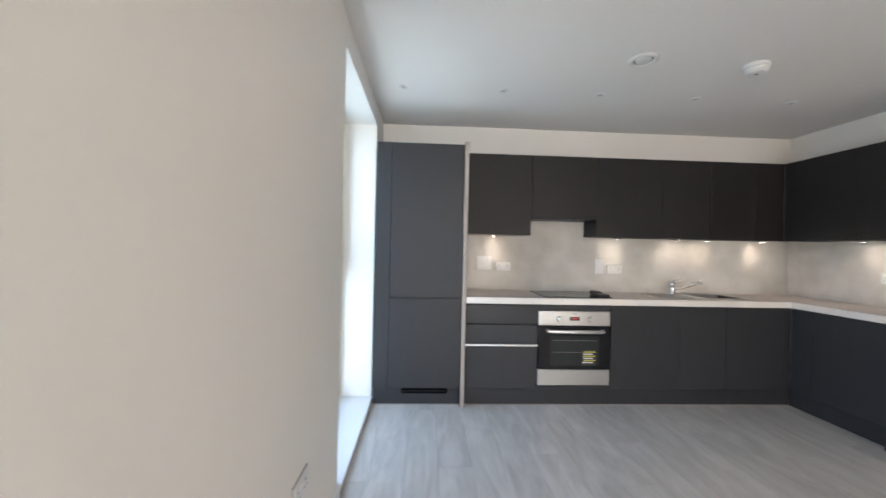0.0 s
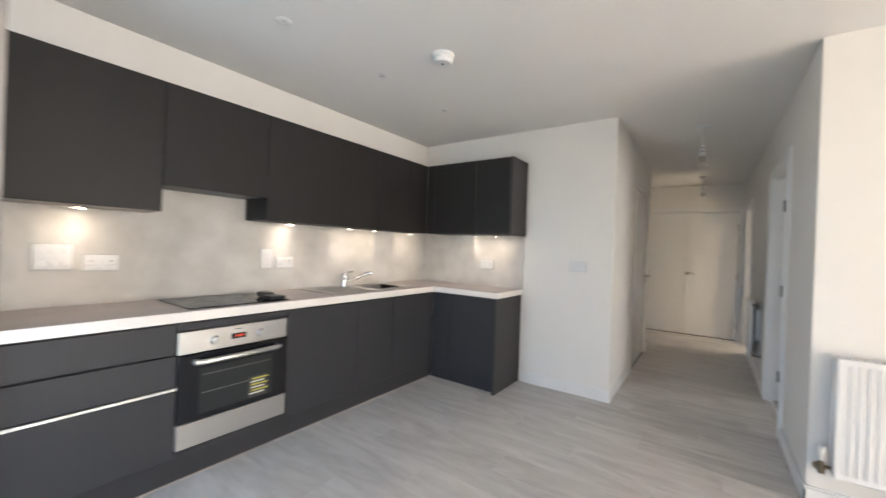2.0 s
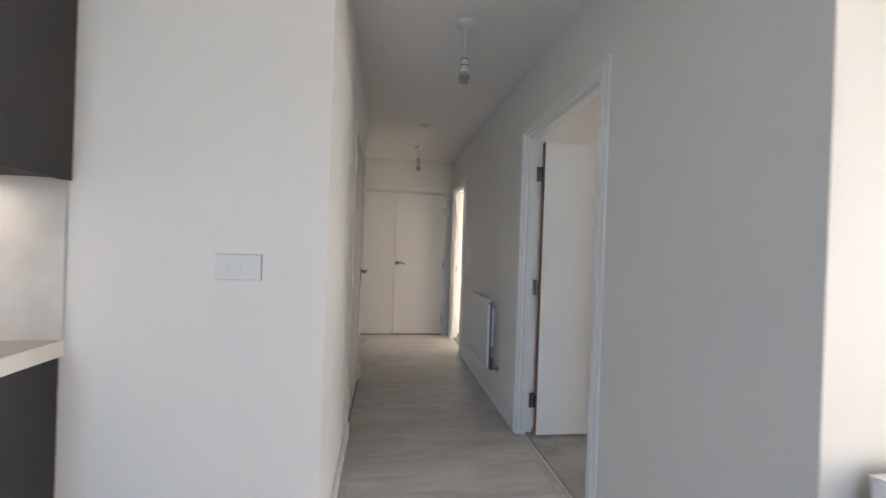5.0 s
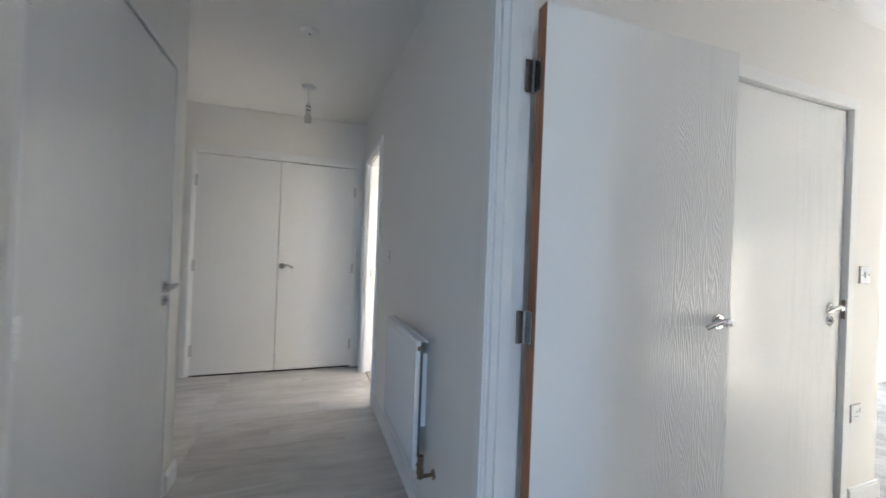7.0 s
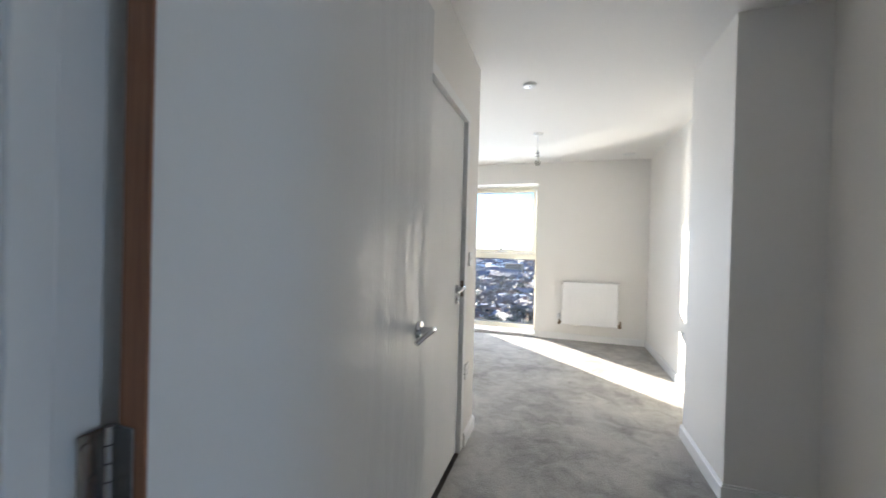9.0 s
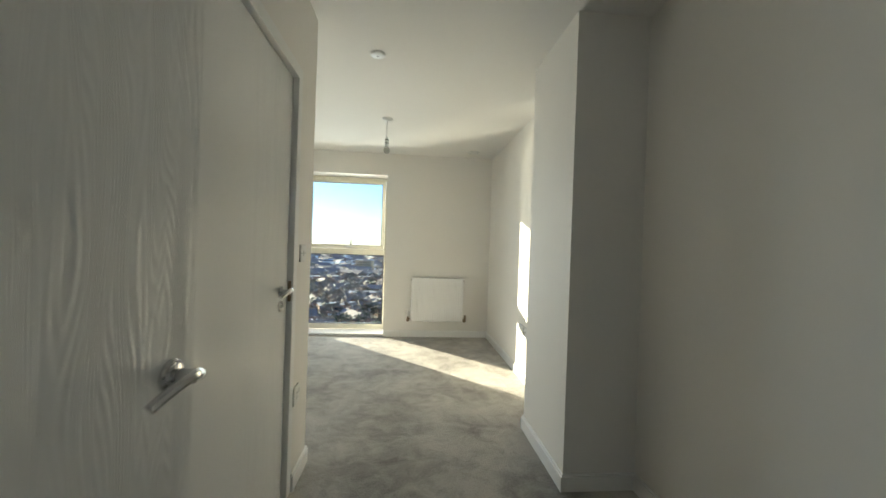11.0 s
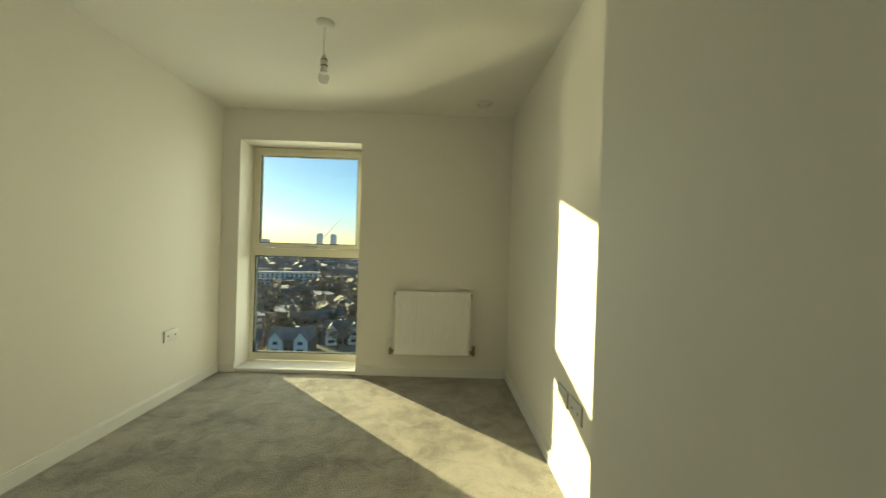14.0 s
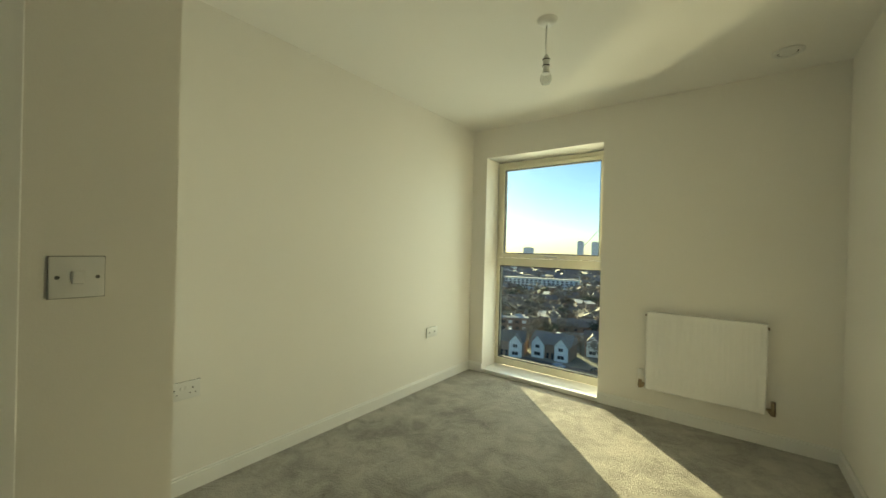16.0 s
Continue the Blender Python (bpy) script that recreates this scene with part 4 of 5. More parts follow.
# ---- fittings ----
def wall_plate(name, label, category, m, w, h, kind_of="socket", group="wall plates"):
    """A plate in its own frame: centred, on the wall plane y = 0, standing out to -y."""
    u = thing(name, label, category, group, m)
    bm = bmesh.new()
    box(bm, -w / 2, w / 2, -0.009, -0.0005, -h / 2, h / 2, 0.003, 2)
    part("face_plate", bm, PLASTIC, u, "", True)
    # dark backing a little larger than the plate, drawing its shadow edge
    boxes("shade_rim", GREYPL, [(-w / 2 - 0.0012, w / 2 + 0.0012, -0.003, -0.0003, -h / 2 - 0.0012, h / 2 + 0.0012)], u, "thin dark rim standing in for the plate's shadow")
    if kind_of == "socket":
        for s in (-1, 1) if w > 0.1 else (0,):
            cx = s * w * 0.27
            boxes("pin_hole", GREYPL, [(cx - 0.0035, cx + 0.0035, -0.0096, -0.009, 0.006, 0.014), (cx - 0.015, cx - 0.008, -0.0096, -0.009, -0.016, -0.0115), (cx + 0.008, cx + 0.015, -0.0096, -0.009, -0.016, -0.0115)], u, "dark pin holes")
            rx = s * w * 0.07 if s else 0.03
            bm = bmesh.new()
            box(bm, rx - 0.0065, rx + 0.0065, -0.0125, -0.009, 0.004, 0.026, 0.0015)
            part("rocker", bm, PLASTIC, u)
    elif kind_of == "switch":
        for s in (-1, 1):
            bm = bmesh.new()
            tube(bm, (s * w * 0.36, -0.009, 0), (s * w * 0.36, -0.0098, 0), 0.004, n=10)
            part("screw", bm, GREYPL, u, "small screw head")
        bm = bmesh.new()
        box(bm, -0.01, 0.01, -0.014, -0.009, -0.014, 0.014, 0.002)
        part("rocker", bm, PLASTIC, u)
    elif kind_of == "bank":
        n = max(2, int(w / 0.04))
        for k in range(n):
            cx = (k - (n - 1) / 2) * w / (n + 0.4)
            for z in ((-h * 0.25, h * 0.25) if h > 0.1 else (0,)):
                bm = bmesh.new()
                box(bm, cx - 0.009, cx + 0.009, -0.0122, -0.009, z - 0.013, z + 0.013, 0.0015)
                part("rocker", bm, PLASTIC, u)
    elif kind_of == "data":
        for cx in (-w * 0.25, w * 0.25):
            boxes("jack", GREYPL, [(cx - 0.008, cx + 0.008, -0.0096, -0.009, -0.008, 0.006)], u, "dark jack opening")
    return u


KY = YN - 0.010
wall_plate("switch_bank", "white stacked appliance switch bank on the splashback", "switch", pose(1.057, KY, 1.147), 0.146, 0.132, "bank")
wall_plate("double_socket", "white double socket on the splashback", "socket", pose(1.243, KY, 1.117), 0.146, 0.086)
wall_plate("cooker_switch", "white upright switch plate on the splashback", "switch", pose(2.183, KY, 1.137), 0.088, 0.146, "bank")
wall_plate("double_socket", "white double socket on the splashback", "socket", pose(2.332, KY, 1.110), 0.146, 0.086)
wall_plate("double_socket", "white double socket on the return splashback", "socket", pose(XE - 0.011, 3.092, 1.117, 0, 0, -90), 0.146, 0.086)
wall_plate("thermostat_plate", "white double control plate on the kitchen end wall", "control plate", pose(XE, 2.182, 1.142, 0, 0, -90), 0.146, 0.086, "bank")
wall_plate("double_socket", "white double socket low on the living room wall", "socket", pose(XW, 1.70, 0.44, 0, 0, 90), 0.146, 0.086)
wall_plate("control_plate", "white control plate beside the cupboard doors", "control plate", pose(XD, 2.414, 1.148, 0, 0, -90), 0.11, 0.086, "bank")
wall_plate("light_switch", "white light switch on the hall wall", "switch", pose(6.66, YS, 1.15, 0, 0, 180), 0.086, 0.086, "switch")
wall_plate("light_switch", "white single light switch in the bedroom lobby", "switch", pose(VX, -1.366, 1.168, 0, 0, -90), 0.084, 0.084, "switch")
wall_plate("single_socket", "white single socket below the light switch", "socket", pose(VX, -1.33, 0.47, 0, 0, -90), 0.086, 0.086)
wall_plate("double_socket", "white double socket near the bedroom corner", "socket", pose(BE, -1.905, 0.515, 0, 0, -90), 0.146, 0.086)
wall_plate("double_socket", "white double plate low on the bedroom wall", "socket", pose(BE, -3.83, 0.49, 0, 0, -90), 0.146, 0.086, "data")
wall_plate("double_socket", "white double socket on the sunlit bedroom wall", "socket", pose(BW, -2.90, 0.47, 0, 0, 90), 0.146, 0.086)
wall_plate("media_plate", "white double media plate on the sunlit bedroom wall", "socket", pose(BW, -2.715, 0.47, 0, 0, 90), 0.146, 0.086, "data")


def downlight(x, y):
    u = thing("downlight", "small white recessed ceiling downlight, unlit", "light", "kitchen downlights", pose(x, y, CZ))
    bm = bmesh.new()
    turned(bm, [(0.0, -0.002), (0.020, -0.002), (0.024, -0.006), (0.037, -0.005), (0.038, 0.0)], n=28)
    part("bezel", bm, PLASTIC, u, "", True)
    bm = bmesh.new()
    turned(bm, [(0.0, -0.0035), (0.0185, -0.0035), (0.0185, -0.002)], n=20)
    part("lens", bm, REFLECTOR, u, "dull reflector lens")


for x in (0.314, 1.04, 1.76, 2.49, 3.235):
    downlight(x, 3.10)


def ceiling_valve(x, y, r):
    u = thing("ceiling_vent", "round white extract valve in the ceiling", "vent", "ceiling vents", pose(x, y, CZ))
    bm = bmesh.new()
    turned(bm, [(r * 0.62, 0.0), (r * 0.64, -0.008), (r * 0.8, -0.012), (r, -0.006), (r, 0.0)], n=36)
    part("rim", bm, PLASTIC, u, "", True)
    bm = bmesh.new()
    turned(bm, [(0.0, -0.012), (r * 0.45, -0.011), (r * 0.55, -0.006), (r * 0.55, -0.002)], n=32)
    part("disc", bm, PLASTIC, u, "", True)
    bm = bmesh.new()
    turned(bm, [(r * 0.53, -0.0030), (r * 0.66, -0.0030), (r * 0.66, -0.0002)], n=32)
    part("gap", bm, GREYPL, u, "dark gap round the disc")


ceiling_valve(1.776, 2.575, 0.085)
ceiling_valve(3.885, -4.14, 0.075)


def detector(x, y, r, h, label):
    u = thing("smoke_detector", label, "smoke detector", "smoke detectors", pose(x, y, CZ))
    bm = bmesh.new()
    turned(bm, [(r, 0.0), (r, -h * 0.35), (r * 0.96, -h * 0.4), (r * 0.9, -h * 0.42)], n=32)
    part("base", bm, PLASTIC, u, "", True)
    bm = bmesh.new()
    turned(bm, [(r * 0.9, -h * 0.38), (r * 0.88, -h * 0.7), (r * 0.7, -h * 0.95), (r * 0.3, -h), (0.0, -h)], n=32)
    part("cover", bm, PLASTIC, u, "", True)
    bm = bmesh.new()
    turned(bm, [(0.0, -h - 0.001), (r * 0.16, -h - 0.001), (r * 0.16, -h)], n=16)
    part("test_button", bm, GREYPL, u, "small grey test button")


detector(2.485, 2.58, 0.068, 0.055, "round white smoke alarm on the kitchen ceiling")
detector(6.43, 1.325, 0.05, 0.016, "flat round detector plate on the hall ceiling")
detector(4.897, -1.846, 0.05, 0.016, "flat round detector plate on the bedroom ceiling")


def pendant(x, y, drop, bulb=True, label="bare bulb hanging from a white ceiling rose"):
    u = thing("pendant_lamp", label, "pendant lamp", "pendant lamps", pose(x, y, CZ))
    bm = bmesh.new()
    turned(bm, [(0.0, -0.026), (0.012, -0.026), (0.034, -0.022), (0.048, -0.010), (0.052, 0.0)], n=32)
    part("ceiling_rose", bm, PLASTIC, u, "", True)
    bm = bmesh.new()
    sweep(bm, [(0, 0, -0.024), (0.003, 0.001, -drop * 0.35), (0.005, 0, -drop * 0.7), (0.002, 0, -drop)], 0.0032, 8)
    part("flex", bm, PLASTIC, u, "", True)
    bm = bmesh.new()
    turned(bm, [(0.0, -drop + 0.005), (0.008, -drop), (0.015, -drop - 0.018), (0.018, -drop - 0.022), (0.018, -drop - 0.062), (0.0, -drop - 0.062)], n=24)
    part("lampholder", bm, PLASTIC, u, "", True)
    for z in (0.024, 0.056):
        bm = bmesh.new()
        turned(bm, [(0.0175, -drop - z), (0.0195, -drop - z), (0.0195, -drop - z - 0.005), (0.0175, -drop - z - 0.005)], n=24)
        part("ring", bm, BLACK, u, "black ring")
    if bulb:
        bm = bmesh.new()
        turned(bm, [(0.014, -drop - 0.062), (0.016, -drop - 0.085), (0.028, -drop - 0.11), (0.030, -drop - 0.128), (0.022, -drop - 0.149), (0.0, -drop - 0.157)], n=24)
        b = part("bulb", bm, BULB, u, "frosted glass bulb", True)
        bm = bmesh.new()
        turned(bm, [(0.0145, -drop - 0.061), (0.0175, -drop - 0.08), (0.021, -drop - 0.098), (0.0, -drop - 0.099)], n=20)
        part("bulb_base", bm, PLASTIC, u, "white bulb base", True)


pendant(4.904, -3.06, 0.18)
pendant(4.69, 1.303, 0.17)
pendant(7.235, 1.325, 0.13, label="bare bulb pendant near the cupboard doors")


def radiator(label, m, w, h, depth=0.10, flutes=None, gap=0.035, valve_side=-1, trv=True, flute=0.009, sides=True):
    """A panel radiator in its own frame: x from 0 to w, wall plane y = 0, standing out to -y, z from 0 to h."""
    u = thing("radiator", label, "radiator", "radiators", m)
    yf = -gap - depth
    n = flutes or int(w / 0.0333)
    bm = bmesh.new()
    mx, mz = 0.022, 0.035
    pitch = (w - 2 * mx) / n
    xs = [0.0, 0.006, mx]
    ys = [yf + 0.006, yf, yf]
    for k in range(n):
        x = mx + k * pitch
        for u0, dy in ((0.16, 0.0), (0.30, flute), (0.70, flute), (0.84, 0.0)):
            xs.append(x + u0 * pitch)
            ys.append(yf + dy)
    xs += [w - mx, w - 0.006, w]
    ys += [yf, yf, yf + 0.006]
    rows = []
    for z, full in ((0.0, 0), (0.004, 0), (mz - 0.008, 0), (mz + 0.006, 1), (h - mz - 0.006, 1), (h - mz + 0.008, 0), (h - 0.004, 0), (h, 0)):
        rows.append([bm.verts.new((x, (y if full else max(min(y, yf + 0.006), yf) if (i < 1 or i > len(xs) - 2) else yf) + (0.005 if z in (0.0, h) else 0), z)) for i, (x, y) in enumerate(zip(xs, ys))])
    for a, b in zip(rows, rows[1:]):
        for i in range(len(xs) - 1):
            bm.faces.new((a[i], a[i + 1], b[i + 1], b[i]))
    part("front_panel", bm, RADIATOR, u, "", True)
    boxes("back_panel", RADIATOR, [(0.012, w - 0.012, -gap - 0.012, -gap, 0.01, h - 0.012)] if sides else [(0.006, w - 0.006, yf + 0.006, yf + 0.020, 0.006, h - 0.006)], u)
    if not sides:
        # fins in dark grey, carrying the shade between panel and wall
        boxes("shaded_fins", GREYPL, [(0.03 + 0.03 * k, 0.033 + 0.03 * k, yf + 0.020, -gap - 0.002, 0.03, h - 0.03) for k in range(int((w - 0.05) / 0.03))], u, "convector fins coloured dark for the shaded gap")
    for x0, x1 in () if w > 1 else ((-0.008, 0.004), (w - 0.004, w + 0.008)):
        bm = bmesh.new()
        tube(bm, (x0, yf + 0.013, h - 0.028), (x1, yf + 0.013, h - 0.028), 0.010, n=8)
        part("bleed_plug", bm, BRASS, u, "small metal end plug")
    for x in (0.0, w - 0.004) if sides else ():
        boxes("side_panel", RADIATOR, [(x, x + 0.004, yf + 0.008, -gap - 0.004, 0.008, h - 0.004)], u, bevel=0.001)
    top = boxes("top_grille", RADIATOR, [(0.0, w, yf + 0.007, yf + 0.016, h - 0.006, h), (0.0, w, -gap - 0.014, -gap, h - 0.006, h)], u)
    k = int(w / 0.03)
    bar = boxes("grille_bar", RADIATOR, [(-0.005, 0.005, yf + 0.016, -gap - 0.014, h - 0.005, h - 0.001)], top)
    bar.location.x = w * 0.5 / k
    for i in range(1, k):
        o = new("grille_bar", bar.data)
        o.parent, o.location = top, (w * (i + 0.5) / k, 0, 0)
    for x in (w * 0.2, w * 0.8):
        boxes("bracket", RADIATOR, [(x - 0.015, x + 0.015, -gap, -0.001, h * 0.25, h * 0.85)], u, "wall bracket")
    for s, fancy in ((valve_side, trv), (-valve_side, False)):
        x = -0.035 if s < 0 else w + 0.035
        xr = 0.0 if s < 0 else w
        yc = yf + depth * 0.5
        bm = bmesh.new()
        tube(bm, (xr, yc, 0.03), (x, yc, 0.03), 0.009, n=12)
        tube(bm, (x, yc, -0.005), (x, yc, 0.062), 0.0125, n=14)
        tube(bm, (x, yc, 0.012), (x, yc, 0.03), 0.016, n=6)
        tube(bm, (x, yc, 0.0), (x, -0.002, 0.0), 0.0075, n=12)
        tube(bm, (x, -0.006, 0.0), (x, -0.001, 0.0), 0.02, n=16)
        v = part("valve", bm, BRASS, u, "tarnished metal radiator valve", True)
        if fancy:
            bm = bmesh.new()
            turned(bm, [(0.0, 0.062), (0.017, 0.062), (0.019, 0.07), (0.0205, 0.10), (0.019, 0.128), (0.014, 0.135), (0.0, 0.136)], Matrix.Translation((x, yc, 0)), 20)
            part("thermostat_head", bm, PLASTIC, v, "white thermostatic valve head", True)
        else:
            bm = bmesh.new()
            turned(bm, [(0.0, 0.062), (0.013, 0.062), (0.013, 0.085), (0.0, 0.087)], Matrix.Translation((x, yc, 0)), 16)
            part("valve_cap", bm, BRASS, v, "", True)
    return u


radiator("long white fluted panel radiator below a blank wall", pose(XR, 0.70, 0.215, 0, 0, -90), 1.40, 0.585, 0.085, flutes=42)
radiator("white fluted panel radiator beside the bedroom window", pose(4.61, BS, 0.235, 0, 0, 180), 0.69, 0.575, 0.05, flutes=21, flute=0.0022)
radiator("white fluted panel radiator in the hall", pose(6.22, YS, 0.29, 0, 0, 180), 0.60, 0.54, 0.05, flutes=18, flute=0.0025, sides=False)


# ---- floor planks ----
def planks():
    floor = thing("floor", "grey oak vinyl plank floor", "floor", kind="structure")
    pw, plen = 0.20, 1.22
    regions = [(XW, XR, BS, YS), (XW, XE, YS, YN), (XE, XD, YS, YH), (HN, XD, YH, 3.0), (BD0, BD1, 0.718, YS), (HD0, HD1, 0.718, YS)]
    for x0, x1, y0, y1 in regions:
        k = math.floor(x0 / pw)
        while k * pw < x1:
            y = math.floor(y0 / plen - 1) * plen + ((k * 0.37) % 1.0) * plen
            while y < y1:
                a, b, c, d = max(k * pw, x0), min((k + 1) * pw, x1), max(y, y0), min(y + plen, y1)
                if b - a > 0.005 and d - c > 0.01:
                    bm = bmesh.new()
                    box(bm, a + 0.0005, b - 0.0005, c + 0.0005, d - 0.0005, -0.011, 0.0)
                    part("plank", bm, OAK, floor)
                y += plen
            k += 1


planks()

# ---- the view: a suburb far below ----
GZ = -37.5
ASPHALT = material("asphalt", (0.055, 0.055, 0.058), 0.9, second=(0.075, 0.073, 0.07), scale=0.4)
LAND = material("suburban_ground", (0.15, 0.15, 0.11), 0.95, second=(0.27, 0.25, 0.215), scale=0.06, mix=0.8, detail=9)
RENDERWHITE = material("white_render", (0.86, 0.86, 0.85), 0.8, second=(0.76, 0.76, 0.75), scale=0.5)
BRICK = material("brown_brick", (0.30, 0.19, 0.14), 0.9, second=(0.38, 0.26, 0.20), scale=1.6, random_by=0.3)
SANDBRICK = material("sand_brick", (0.45, 0.33, 0.2), 0.9, second=(0.38, 0.28, 0.17), scale=1.2)
SLATE = material("roof_tiles", (0.20, 0.165, 0.145), 0.7, second=(0.30, 0.225, 0.185), scale=1.5, random_by=0.35)
FLATROOF = material("pale_flat_roof", (0.34, 0.34, 0.345), 0.7, second=(0.25, 0.25, 0.26), scale=0.3, random_by=0.25)
DARKPANE = material("dark_window", (0.03, 0.035, 0.04), 0.12, second=(0.05, 0.055, 0.06), scale=0.5)
SKYPANE = material("sky_reflecting_window", (0.5, 0.6, 0.7), 0.05, 0.8, second=(0.45, 0.55, 0.65), scale=0.3)
# concrete lightened to put the distance haze into its colour
HAZECONCRETE = material("haze_pale_concrete", (0.82, 0.83, 0.84), 0.85, second=(0.74, 0.75, 0.77), scale=0.2)
CLADDING = material("grey_blue_cladding", (0.42, 0.46, 0.52), 0.6, second=(0.38, 0.42, 0.48), scale=0.3)
TWIGS = material("bare_winter_twigs", (0.20, 0.17, 0.14), 0.9, second=(0.28, 0.23, 0.185), scale=1.2, random_by=0.3)
RUSSET = material("russet_winter_twigs", (0.30, 0.19, 0.11), 0.9, second=(0.23, 0.14, 0.085), scale=1.2, random_by=0.2)
GREENS = material("evergreen_leaves", (0.04, 0.055, 0.03), 0.85, second=(0.06, 0.075, 0.04), scale=1.0, random_by=0.3)
BARK = material("bark", (0.09, 0.07, 0.055), 0.95, second=(0.13, 0.1, 0.08), scale=3)
CARPAINT = material("car_paint", (0.22, 0.23, 0.26), 0.25, second=(0.2, 0.21, 0.24), scale=1, random_by=0.8)

bm = bmesh.new()
bmesh.ops.create_grid(bm, x_segments=8, y_segments=8, size=4800, matrix=Matrix.Translation((0, 0, GZ)))
tagged(part("ground", bm, LAND), "green and brown suburban land to the horizon", kind="structure")


def gable(bm, x0, x1, y0, y1, z0, z1, along_x=True):
    """A pitched roof solid with its ridge along x or y."""
    if along_x:
        ym = (y0 + y1) / 2
        p = [(x0, y0, z0), (x0, y1, z0), (x0, ym, z1), (x1, y0, z0), (x1, y1, z0), (x1, ym, z1)]
    else:
        xm = (x0 + x1) / 2
        p = [(x0, y0, z0), (x1, y0, z0), (xm, y0, z1), (x0, y1, z0), (x1, y1, z0), (xm, y1, z1)]
    v = [bm.verts.new(q) for q in p]
    for f in ((0, 1, 2), (5, 4, 3), (0, 3, 4, 1), (1, 4, 5, 2), (2, 5, 3, 0)):
        bm.faces.new([v[i] for i in f])
    bmesh.ops.recalc_face_normals(bm, faces=bm.faces)


def house_gabled():
    """A pair of houses with two white front gables, its front towards +y."""
    h = thing("house", "pair of brick houses with white rendered front gables", "house", "near houses")
    boxes("wall", BRICK, [(-7, 7, -5, 4.0, 0, 5.2)], h)
    bm = bmesh.new()
    gable(bm, -7.4, 7.4, -5.4, 4.4, 5.2, 8.6)
    roof = part("roof", bm, SLATE, h)
    for x in (-4.2, 4.2):
        boxes("front_bay", RENDERWHITE, [(x - 2.2, x + 2.2, 4.0, 5.4, 0, 5.2)], h, "white rendered bay")
        bm = bmesh.new()
        gable(bm, x - 2.25, x + 2.25, 3.0, 5.42, 5.2, 7.9, False)
        part("gable", bm, RENDERWHITE, h, "white rendered gable")
        bm = bmesh.new()
        for s in (-1, 1):
            v = [bm.verts.new(q) for q in ((x, 5.8, 8.15), (x + s * 2.75, 5.8, 4.95), (x + s * 2.75, 0.4, 4.95), (x, 0.4, 8.15), (x, 5.8, 8.0), (x + s * 2.75, 5.8, 4.8), (x + s * 2.75, 0.4, 4.8), (x, 0.4, 8.0))]
            for f in ((0, 1, 2, 3), (7, 6, 5, 4), (0, 4, 5, 1), (1, 5, 6, 2), (2, 6, 7, 3)):
                bm.faces.new([v[i] for i in f])
        bmesh.ops.recalc_face_normals(bm, faces=bm.faces)
        part("gable_roof", bm, SLATE, h)
        boxes("window", DARKPANE, [(x - 1.1, x - 0.05, 5.4, 5.46, 0.9, 2.1), (x + 0.05, x + 1.1, 5.4, 5.46, 0.9, 2.1)], h, "dark two-light window")
        boxes("window", DARKPANE, [(x - 0.75, x - 0.04, 5.4, 5.46, 3.6, 4.7), (x + 0.04, x + 0.75, 5.4, 5.46, 3.6, 4.7)], h, "dark two-light window")
    for x in (-0.9, 0.9):
        boxes("front_door", DARKPANE, [(x - 0.45, x + 0.45, 4.0, 4.06, 0, 2.1)], h)
    boxes("chimney", BRICK, [(-0.5, 0.5, -1.2, 0.0, 7.6, 9.8)], h)
    boxes("dormer", RENDERWHITE, [(-1.2, 1.2, -4.0, -1.0, 6.0, 8.2)], h, "flat-roofed white dormer")
    return h


def house_terrace():
    h = thing("house", "brown brick terrace house with a tiled roof", "house", "terrace houses")
    boxes("wall", BRICK, [(-8, 8, -4.5, 4.5, 0, 5.4)], h)
    bm = bmesh.new()
    gable(bm, -8.3, 8.3, -5.0, 5.0, 5.4, 8.2)
    part("roof", bm, SLATE, h)
    for x in (-6, -2, 2, 6):
        for z in (0.9, 3.4):
            boxes("window", DARKPANE, [(x - 0.8, x + 0.8, 4.5, 4.56, z, z + 1.3)], h, "dark window")
    for x in (-4, 4):
        boxes("chimney", BRICK, [(x - 0.4, x + 0.4, -0.5, 0.5, 7.4, 9.4)], h)
    boxes("extension", FLATROOF, [(-3, 4, 4.6, 8.0, 0, 2.9)], h, "pale flat-roofed extension")
    return h


def house_flat():
    h = thing("house", "low brick block with a pale flat roof", "house", "flat-roofed blocks")
    boxes("wall", BRICK, [(-10, 10, -5, 5, 0, 6.2)], h)
    boxes("roof", FLATROOF, [(-10.3, 10.3, -5.3, 5.3, 6.2, 6.6)], h)
    for k in range(6):
        for z in (0.9, 3.8):
            boxes("window", DARKPANE if k % 2 else RENDERWHITE, [(-8.9 + k * 3.2, -7.1 + k * 3.2, 5.0, 5.06, z, z + 1.4)], h)
    return h


